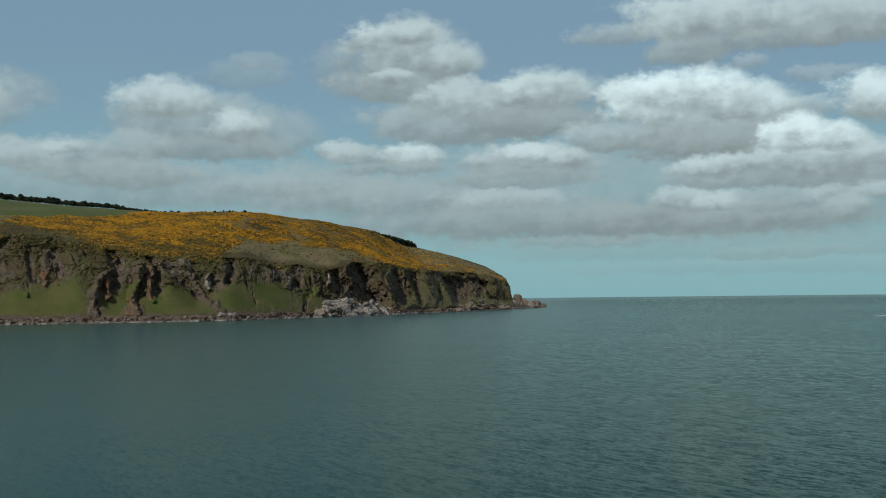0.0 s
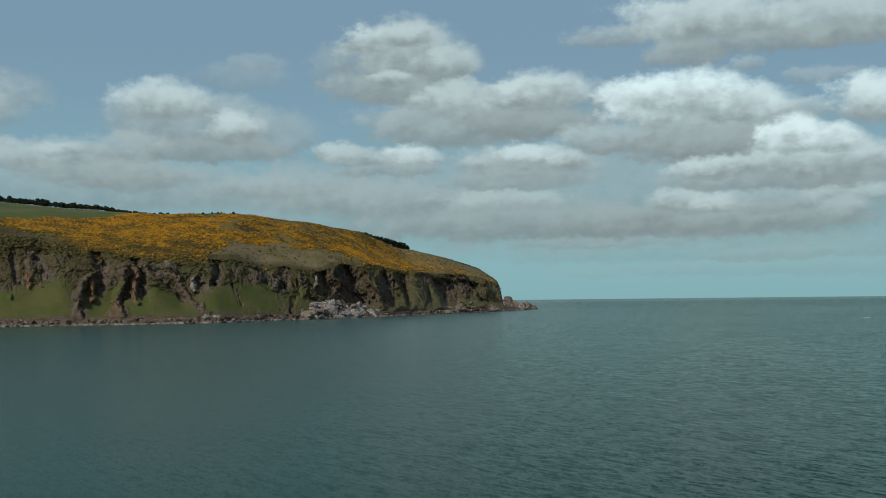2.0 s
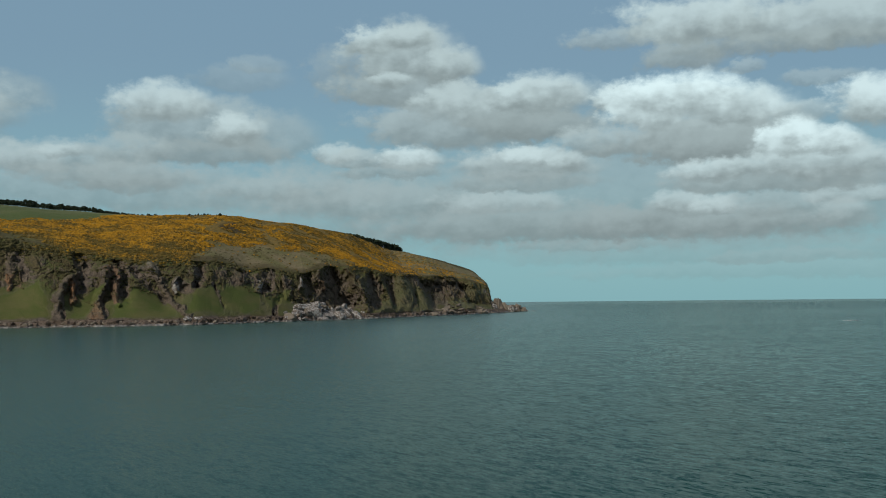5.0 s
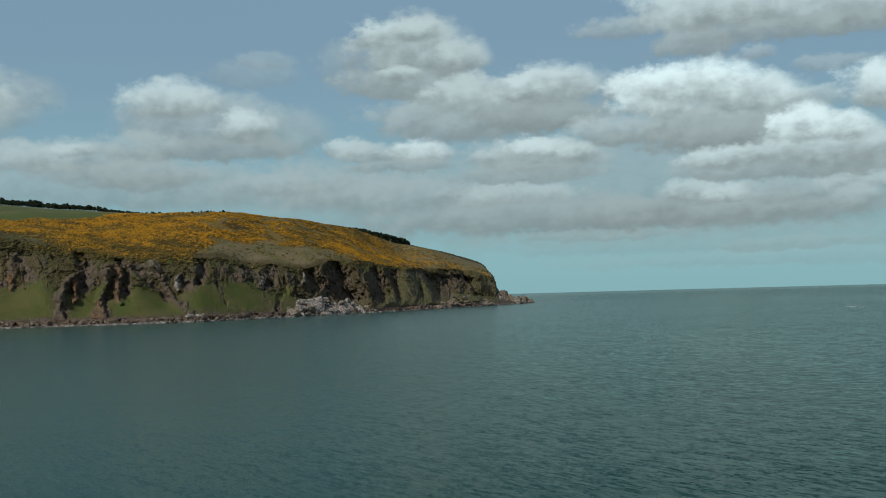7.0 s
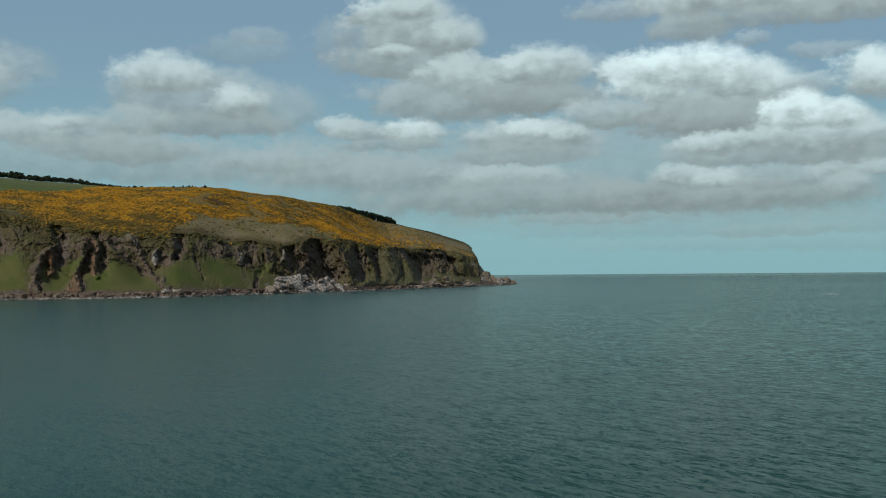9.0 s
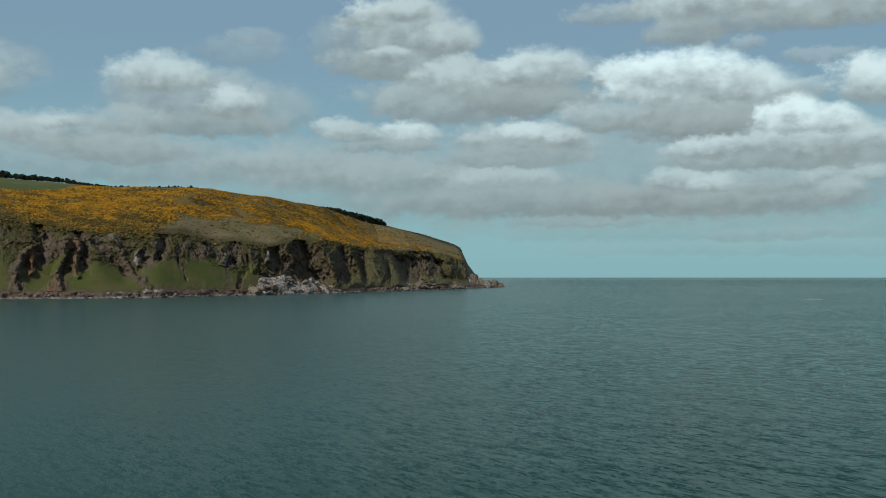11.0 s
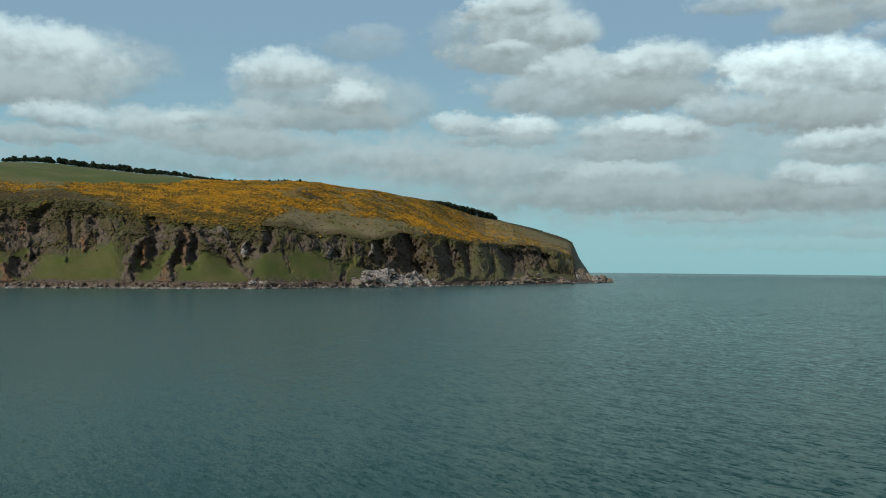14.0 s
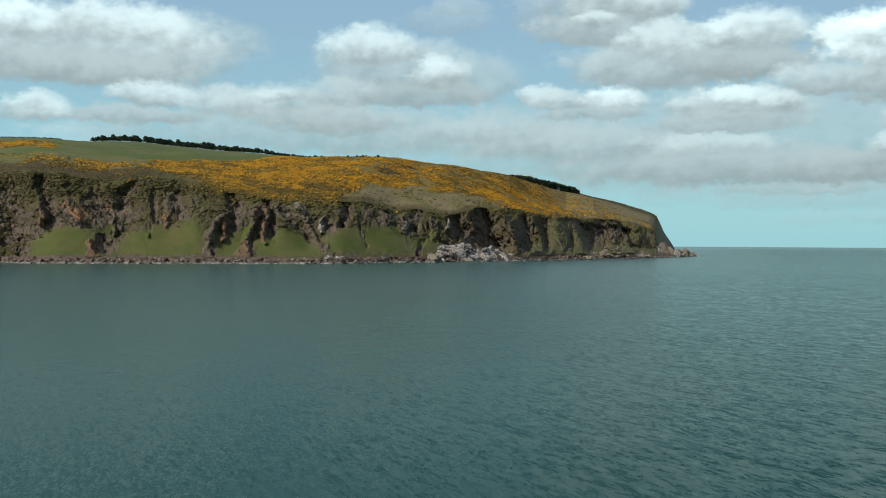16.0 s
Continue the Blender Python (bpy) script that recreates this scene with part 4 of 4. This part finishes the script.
def build_gorse():
    rng = np.random.default_rng(7)
    n = 190000
    u, h = rng.uniform(-0.3, 11.6, n), rng.uniform(0, 1.25, n)
    at = on_hill(u, h)
    clump = fractal(at[:, 0] / 16, at[:, 1] / 16, octaves=4, seed=51)
    keep = rng.uniform(0, 1, n) * 0.9 < gorse_share(u, h + 0.05 * clump) * ramp(clump + np.interp(u, (3, 3.6, 5.9, 6.4), (0, 0.3, 0.3, 0)), -0.34, 0.16)
    at, u, h = at[keep][:52000], u[keep][:52000], h[keep][:52000]
    m = len(at)
    size = rng.uniform(0.45, 1.25, (m, 1)) * np.stack([rng.uniform(0.9, 1.6, m), rng.uniform(0.9, 1.6, m), rng.uniform(0.5, 0.85, m)], 1)
    at = at + np.stack([0 * u, 0 * u, 0.25 * size[:, 2]], 1)
    kinds = [blob(rng, 1, 0.8, 0.3) for _ in range(10)]
    ob = scatter("gorse_bushes", kinds, at, size, rng.uniform(0, 6.28, m), GORSE)
    # old bushes low on the slope flower less
    bloom = np.maximum(ramp(h + 0.12 * fractal(at[:, 0] / 25, at[:, 1] / 25, octaves=3, seed=58), 0.02, 0.42) * 0.8 + 0.2, ramp(u, 7.0, 8.2)) * (1 - 0.45 * ramp(u, 7.3, 8.4) * ramp(h, 0.34, 0.6))
    paint(ob, "bloom", np.repeat(bloom, len(kinds[0][0])))
    tagged(ob, "golden yellow gorse bushes in full flower on the hillside", "gorse", kind="stuff")
    # low heather and dead bracken in the open grass
    n = 60000
    u, h = rng.uniform(-0.3, 11.9, n), rng.uniform(0, 1.6, n)
    at = on_hill(u, h)
    clump = fractal(at[:, 0] / 24, at[:, 1] / 24, octaves=5, seed=54)
    share = 0.5 * ramp(clump, 0.02, 0.4) * np.where(u < 5.2, ramp(h, 0.5, 0.4), 1.0) + 0.02 * ramp(h, 0.5, 0.3)
    keep = rng.uniform(0, 1, n) < share
    at = at[keep][:12000]
    m = len(at)
    size = rng.uniform(0.35, 1.0, (m, 1)) * np.stack([rng.uniform(0.9, 1.7, m), rng.uniform(0.9, 1.7, m), rng.uniform(0.4, 0.8, m)], 1)
    ob = scatter("heather_tufts", kinds, at, size, rng.uniform(0, 6.28, m), SHRUB)
    tagged(ob, "low brown heather and bracken tufts in the rough grass", "heather", kind="stuff")

    # wind-cut scrub along the eastern skyline
    n = 3200
    u, h = rng.uniform(10.15, 11.62, n), rng.uniform(1.7, 2.0, n)
    at = on_hill(u, h)
    keep = rng.uniform(0, 1, n) < ramp(fractal(at[:, 0] / 60, at[:, 1] / 60, octaves=3, seed=57), -0.35, 0.15)
    at = at[keep]
    m = len(at)
    size = rng.uniform(0.8, 2.6, (m, 1)) * np.stack([rng.uniform(0.9, 1.7, m), rng.uniform(0.9, 1.7, m), rng.uniform(0.4, 0.9, m)], 1)
    ob = scatter("skyline_scrub", kinds, at, size, rng.uniform(0, 6.28, m), SHRUB)
    tagged(ob, "wind-cut dark scrub along the eastern skyline of the hill", "scrub", kind="stuff")


build_gorse()


def build_fringe():
    """Scrub that hangs over the lip of the cliff and grows in its hollows, and gorse where the band meets the lip."""
    rng = np.random.default_rng(23)
    n = 42000
    rows, cols = CLIFF_SKIN.shape[:2]
    u, h = rng.uniform(-0.3, 11.6, n), rng.uniform(-1, 1, n)
    c = np.clip(np.searchsorted(U, u), 0, cols - 1)
    k = np.where(h < 0, (h + 1) * 43, 43 + h * 83).astype(int)
    at = CLIFF_SKIN[k, c].copy()
    clump = fractal(at[:, 0] / 13, at[:, 1] / 13, at[:, 2] / 9, octaves=4, seed=53)
    share = np.maximum(0.75 * ramp(h + 0.25 * clump + np.interp(u, (2.5, 4.5), (0.3, 0.0)), 0.72, 0.95), 0.26 * ramp(clump, 0.0, 0.32) * ramp(h, -0.5, 0.0))
    # thickest in the westmost gully: bushes grow there, and also stand in for its shade
    share = np.maximum(share * ramp(h, -0.25, 0.15), 1.6 * ramp(u, 0.55, 0.15) * ramp(h, 0.75, 0.45) * ramp(h, -0.97, -0.85) * ramp(clump, -0.3, 0.0))
    keep = rng.uniform(0, 1, n) < share * ramp(clump, -0.5, -0.05)
    at, u, h, clump = at[keep], u[keep], h[keep], clump[keep]
    golden = rng.uniform(0, 1, len(at)) < np.interp(u, (2.9, 3.5, 5.8, 6.3, 8.6, 9.0, 10.0, 10.4), (0.04, 0.6, 0.6, 0.02, 0.02, 0.4, 0.3, 0.05)) * ramp(h, 0.7, 0.9)
    m = len(at)
    size = rng.uniform(0.5, 1.5, (m, 1)) * np.stack([rng.uniform(0.9, 1.5, m), rng.uniform(0.9, 1.5, m), rng.uniform(0.6, 1.0, m)], 1)
    turn = rng.uniform(0, 6.28, m)
    kinds = [blob(rng, 1, 0.75, 0.32) for _ in range(8)]
    ob = scatter("scrub_bushes", kinds, at[~golden], size[~golden], turn[~golden], SHRUB)
    tagged(ob, "dark olive heather and scrub clinging to the cliff and its lip", "scrub", kind="stuff")
    ob = scatter("cliff_gorse", kinds, at[golden], size[golden], turn[golden], GORSE)
    paint(ob, "bloom", np.full(len(ob.data.vertices), 0.25))
    tagged(ob, "golden gorse bushes hanging over the lip of the cliff", "gorse", kind="stuff")


build_fringe()

# ---- rocks ----


def boulder(rng, divisions=3, planes=11, squash=0.85, grit=0.08):
    """A block broken along flat faces."""
    bm = bmesh.new()
    bmesh.ops.create_icosphere(bm, subdivisions=divisions, radius=1.0)
    v = np.array([p.co for p in bm.verts])
    f = np.array([[p.index for p in q.verts] for q in bm.faces])
    bm.free()
    n = rng.normal(size=(planes, 3))
    n /= np.linalg.norm(n, axis=1, keepdims=True)
    reach = rng.uniform(0.45, 0.95, planes) / np.maximum(v @ n.T, 1e-3)
    r = np.minimum(1.15, np.where(v @ n.T > 0.05, reach, 9).min(1))
    seed = int(rng.integers(1000))
    r = r * (1 + grit * fractal(v[:, 0] * 3, v[:, 1] * 3, v[:, 2] * 3, 3, seed))
    v = v * r[:, None]
    v[:, 2] *= squash
    return v, f


def rock_meshes(name, rng, count, mat, **shape):
    made = []
    for _ in range(count):
        v, f = boulder(rng, **shape)
        ob = mesh_object(name, v, f, mat, False)
        made.append(ob.data)
        bpy.data.objects.remove(ob)
    return made


def put_rock(name, data, at, size, spin, parent=None):
    ob = new(name, data)
    ob.parent = parent
    ob.matrix_basis = pose(*at, *spin) @ Matrix.Diagonal((*size, 1))
    return ob


def shore_at(u, d, z):
    i = int(np.clip(np.searchsorted(U, u), 0, len(U) - 1))
    x, y = shore[i] + way_in[i] * (d + 0.35 * steps[i])
    return (float(x), float(y), float(z))


def build_outcrops():
    rng = np.random.default_rng(19)
    white = rock_meshes("boulder", rng, 8, GUANO, planes=10, grit=0.06)
    brown = rock_meshes("boulder", rng, 8, BROWN)
    # the pale outcrop in front of the great cave: heaped blocks, higher towards its middle
    for n in range(150):
        u = rng.uniform(7.62, 8.98)
        crest = np.interp(u, (7.6, 7.85, 8.1, 8.3, 8.5, 8.65, 8.85, 9.0), (4, 14, 18, 15, 11, 15, 10, 4))
        q = rng.uniform(0, 1) ** 0.7
        s = rng.choice((1.0, 1.7, 2.8, 4.8)) * rng.uniform(0.8, 1.2) * (1.1 - 0.3 * q)
        z = 0.5 + q * (crest - 1.5)
        pale = rng.uniform() < 0.8
        ob = put_rock("boulder", (white if pale else brown)[n % 8], shore_at(u, 2 + 22 * q + rng.uniform(-3, 3), z),
                      (s * rng.uniform(0.8, 2.0), s * rng.uniform(0.8, 1.4), s * rng.uniform(0.7, 1.5)), rng.uniform(-25, 25, 2).tolist() + [rng.uniform(0, 360)])
        tagged(ob, "pale grey boulder whitened by seabirds, heaped on the outcrop" if pale else "brown grey boulder wedged in the pale outcrop", "boulder", "whitened boulders of the outcrop")
    # small pale outcrop at the foot of the turf
    for n in range(9):
        u = rng.uniform(5.74, 6.02)
        s = rng.uniform(1.2, 2.6)
        ob = put_rock("boulder", white[n % 8], shore_at(u, rng.uniform(6, 16), rng.uniform(4.0, 6.0)), (s * 1.5, s, s), rng.uniform(-20, 20, 2).tolist() + [rng.uniform(0, 360)])
        tagged(ob, "small whitish boulder lying at the foot of the turf slope", "boulder", "whitish boulders by the shore")
    # fallen blocks and slabs below the shaded bay near the point
    for n in range(70):
        u = rng.uniform(10.3, 11.6)
        q = rng.uniform(0, 1)
        s = rng.uniform(1.6, 4.4) * (1.1 - 0.4 * q)
        crest = np.interp(u, (10.3, 10.55, 10.75, 11.0, 11.15, 11.35, 11.6), (5, 9, 15, 13, 7, 10, 6))
        pale = rng.uniform() < np.interp(u, (10.7, 10.9, 11.1, 11.3), (0.08, 0.3, 0.25, 0.05))
        ob = put_rock("boulder", (white if pale else brown)[n % 8], shore_at(u, 3 + 30 * q, 0.5 + q * (crest - 2)),
                      (s * rng.uniform(1.2, 2.4), s * 1.1, s * rng.uniform(0.5, 0.9)), rng.uniform(-24, 24, 2).tolist() + [rng.uniform(0, 360)])
        tagged(ob, "fallen block whitened by seabirds below the dark cliff" if pale else "fallen brown block below the dark cliff", "boulder", "fallen blocks near the point")
    # boulders strewn along the ledge
    shelf = bpy.data.objects["rock_shelf"]
    for n in range(300):
        u = rng.uniform(-0.2, 11.4)
        s = rng.uniform(0.5, 1.7) * (1.25 if rng.uniform() < 0.15 else 1)
        d = np.interp(u, U, nib) + rng.uniform(2, 15)
        put_rock("stone", brown[n % 8], shore_at(u, d, 1.5 + 0.16 * (d - np.interp(u, U, nib)) + 0.2 * s), (s * 1.4, s * 1.1, s), rng.uniform(-20, 20, 2).tolist() + [rng.uniform(0, 360)], shelf)


build_outcrops()


def build_point():
    """The jagged rocks off the tip: two high crags and a low skerry."""
    rng = np.random.default_rng(31)
    crags = [(106, 1478, 28, 18, 30, 25, "pale brown jagged crag standing at the tip of the headland"),
             (137, 1540, 17, 11, 16, 15, "lower weathered grey crag beside the tip rock"),
             (163, 1567, 8, 4, 7, 2.6, "low dark skerry awash beyond the point")]
    for x, y, lon, deep, blocks, high, label in crags:
        top = tagged(new("crag" if high > 5 else "skerry"), label, "rock", "rocks off the point")
        top.location = (x, y, -1.0)
        for n in range(2 * blocks):
            q = rng.uniform(-1, 1)
            tall = high * (1 - 0.8 * abs(q) ** 1.3) * rng.uniform(0.35, 1.0)
            v, f = boulder(rng, 3, 16, 1.0, 0.1)
            v[:, 2] += 0.16 * facets(v[:, 0] * 2, v[:, 1] * 2, 0.7, int(rng.integers(99)))[0]
            s = rng.uniform(0.10, 0.24) * lon
            part = mesh_object("block", v, f, GUANO if rng.uniform() < 0.35 else BROWN, False, top)
            part.matrix_basis = pose(q * lon * 0.85, rng.uniform(-0.5, 0.5) * deep + q * lon * 0.35, tall * 0.36, rng.uniform(-10, 14), rng.uniform(-30, -8), rng.uniform(-40, 40)) @ Matrix.Diagonal((1.5 * s, s, tall * 0.62, 1))


build_point()

# ---- trees ----


def build_tree(rng, high, wide, lean):
    top = new("pine_tree")
    bm = bmesh.new()
    bmesh.ops.create_cone(bm, cap_ends=True, segments=7, radius1=0.035 * high, radius2=0.012 * high, depth=high * 0.8, matrix=pose(0, 0, high * 0.4))
    for n in range(7):
        a, z = rng.uniform(0, 6.28), rng.uniform(0.35, 0.75) * high
        m = pose(0.22 * wide * math.cos(a), 0.22 * wide * math.sin(a), z + 0.06 * high) @ Euler((0, radians(62), a)).to_matrix().to_4x4()
        bmesh.ops.create_cone(bm, cap_ends=True, segments=5, radius1=0.014 * high, radius2=0.004 * high, depth=0.5 * wide, matrix=m)
    for v in bm.verts:
        v.co.x += lean * (v.co.z / high) ** 2
    data = bpy.data.meshes.new("trunk")
    bm.to_mesh(data)
    bm.free()
    data.materials.append(BARK)
    trunk = new("trunk", data)
    trunk.parent = top
    kinds = [blob(rng, 1, 0.7, 0.45) for _ in range(5)]
    m = 75
    a, q = rng.uniform(0, 6.28, m), rng.uniform(0, 1, m)
    r = wide * 0.5 * np.sqrt(rng.uniform(0.05, 1, m)) * (1.05 - 0.65 * q**2)
    z = high * (0.22 + 0.74 * q)
    at = np.stack([r * np.cos(a) + lean * (z / high) ** 2, r * np.sin(a), z], 1)
    size = (rng.uniform(0.09, 0.19, (m, 1)) * wide) * np.array((1, 1, 0.8))
    crown = scatter("crown", kinds, at, size, rng.uniform(0, 6.28, m), NEEDLES)
    crown.parent = top
    return top


def build_trees():
    rng = np.random.default_rng(5)
    kinds = [build_tree(rng, h, w, l) for h, w, l in ((9, 8, 0.6), (8, 9.5, 1.0), (10, 7, 0.3), (7, 8, 0.8), (9, 10, 0.5))]
    used = set()

    def plant(u, h, scale, label, group):
        k = int(rng.integers(len(kinds)))
        x, y, z = on_hill(np.array([u]), np.array([h]))[0]
        m = pose(x, y, z - 0.4, 0, 0, rng.uniform(0, 360))
        if k not in used:
            used.add(k)
            ob = kinds[k]
            ob.matrix_basis = m
        else:
            ob = copy_thing(kinds[k], m)
        ob.scale = (scale * rng.uniform(0.9, 1.2),) * 2 + (scale * rng.uniform(0.8, 1.15),)
        tagged(ob, label, "tree", group)

    for u in np.arange(1.62, 5.7, 0.031):
        if 2.47 < u < 2.56:
            continue
        size = np.interp(u, (1.6, 2.2, 3.5, 4.6, 5.7), (0.66, 0.86, 0.92, 0.72, 0.45))
        plant(u + rng.uniform(-0.02, 0.02), 1.96 + rng.uniform(-0.05, 0.03), size * rng.uniform(0.85, 1.2), "dark wind-shaped pine in the shelter belt along the field", "shelter belt")
    for u in np.arange(-0.3, 1.1, 0.022):
        plant(u, 1.98, 0.2, "low dark hedge tree on the skyline", "skyline hedge")
    for u in np.arange(5.92, 6.75, 0.055):
        plant(u, 1.0 + rng.uniform(0, 0.05), 0.3 * rng.uniform(0.6, 1.3), "small dark thorn tree on the brow of the hill", "thorns on the brow")


build_trees()


def build_wood():
    """The wood behind the eastern brow."""
    rng = np.random.default_rng(9)
    kinds = [blob(rng, 1, 0.9, 0.4) for _ in range(6)]
    m = 1300
    u = rng.uniform(9.0, 10.24, m)
    at = on_hill(u, rng.uniform(1.9, 2.0, m))
    tall = np.interp(u, (9.0, 9.3, 9.8, 10.15, 10.26), (4, 11, 15, 13, 6))
    at[:, 2] += tall * rng.uniform(0.0, 0.9, m)
    size = rng.uniform(1.5, 3.2, (m, 1)) * np.ones(3)
    ob = scatter("pine_wood", kinds, at, size, rng.uniform(0, 6.28, m), NEEDLES)
    tagged(ob, "dense dark pine wood behind the brow of the hill", "wood", kind="stuff")


build_wood()


def build_cottage(x, y, z, long, deep, eaves, turn, label):
    """A whitewashed house with a slate roof, a chimney, a door and windows in the long wall."""
    top = tagged(new("cottage"), label, "cottage")
    top.matrix_basis = pose(x, y, z, 0, 0, turn)
    a, b, ridge = long / 2, deep / 2, eaves + deep * 0.42
    shell = [(-a, -b, -1), (a, -b, -1), (a, b, -1), (-a, b, -1), (-a, -b, eaves), (a, -b, eaves), (a, b, eaves), (-a, b, eaves), (-a, 0, ridge), (a, 0, ridge)]
    data = bpy.data.meshes.new("wall")
    data.from_pydata(shell, [], [(0, 1, 5, 4), (2, 3, 7, 6), (1, 2, 6, 9, 5), (3, 0, 4, 8, 7), (0, 3, 2, 1)])
    data.materials.append(WHITEWASH)
    new("wall", data).parent = top
    for side in (-1, 1):
        bm = bmesh.new()
        slope = math.atan2(ridge - eaves, b)
        bmesh.ops.create_cube(bm, size=1, matrix=pose(0, side * b * 0.53, (eaves + ridge) / 2 + 0.1, -side * math.degrees(slope)) @ Matrix.Diagonal((long + 0.5, b / math.cos(slope) * 1.12, 0.2, 1)))
        data = bpy.data.meshes.new("roof")
        bm.to_mesh(data)
        bm.free()
        data.materials.append(SLATE)
        new("roof", data).parent = top
    for name, px, pz, w, h, mat in (("window", -0.3 * long, eaves * 0.55, 1.0, 1.2, DARK_PANE), ("window", 0.3 * long, eaves * 0.55, 1.0, 1.2, DARK_PANE), ("door", 0, 1.0, 0.9, 2.0, DARK_PANE)):
        bm = bmesh.new()
        bmesh.ops.create_cube(bm, size=1, matrix=pose(px, -b - 0.02, pz) @ Matrix.Diagonal((w, 0.12, h, 1)))
        data = bpy.data.meshes.new(name)
        bm.to_mesh(data)
        bm.free()
        data.materials.append(mat)
        new(name, data).parent = top
    bm = bmesh.new()
    bmesh.ops.create_cube(bm, size=1, matrix=pose(a * 0.85, 0, ridge + 0.4) @ Matrix.Diagonal((0.7, 0.7, 1.5, 1)))
    data = bpy.data.meshes.new("chimney")
    bm.to_mesh(data)
    bm.free()
    data.materials.append(WHITEWASH)
    new("chimney", data).parent = top


for u_house, h_house, long_house, turn_house, words in (
        (3.12, 1.96, 6.5, 20, "long whitewashed farm cottage with slate roof among the pines"),
        (3.22, 1.95, 3.5, 75, "small whitewashed farm outbuilding beside the pines"),
        (9.86, 1.86, 5, 10, "small white cottage at the edge of the pine wood")):
    hx, hy, hz = on_hill(np.array([u_house]), np.array([h_house]))[0]
    build_cottage(hx, hy, hz - 0.4, long_house, 4.2, 2.4, turn_house, words)


def build_surf():
    """White water breaking over a sunken rock."""
    rng = np.random.default_rng(77)
    top = tagged(new("breaking_surf"), "thin streak of white water breaking over a sunken rock", "surf", kind="stuff")
    top.location = (340, 808, 0)
    kinds = [blob(rng, 1, 0.45, 0.4) for _ in range(6)]
    m = 60
    x = rng.normal(0, 3.0, m)
    at = np.stack([x, rng.normal(0, 0.7, m), np.maximum(0.05, 0.5 - 0.06 * np.abs(x)) * rng.uniform(0.0, 1, m)], 1)
    foam = scatter("foam", kinds, at, rng.uniform(0.18, 0.5, (m, 1)) * np.array((1.5, 0.8, 0.6)), rng.uniform(-0.3, 0.3, m), FOAM)
    foam.parent = top
    v, f = boulder(rng, 3, 12, 0.5)
    rock = mesh_object("sunken_rock", v * (3.0, 1.2, 0.6), f, BROWN, False, top)
    rock.location = (0, 1.0, -0.1)


build_surf()
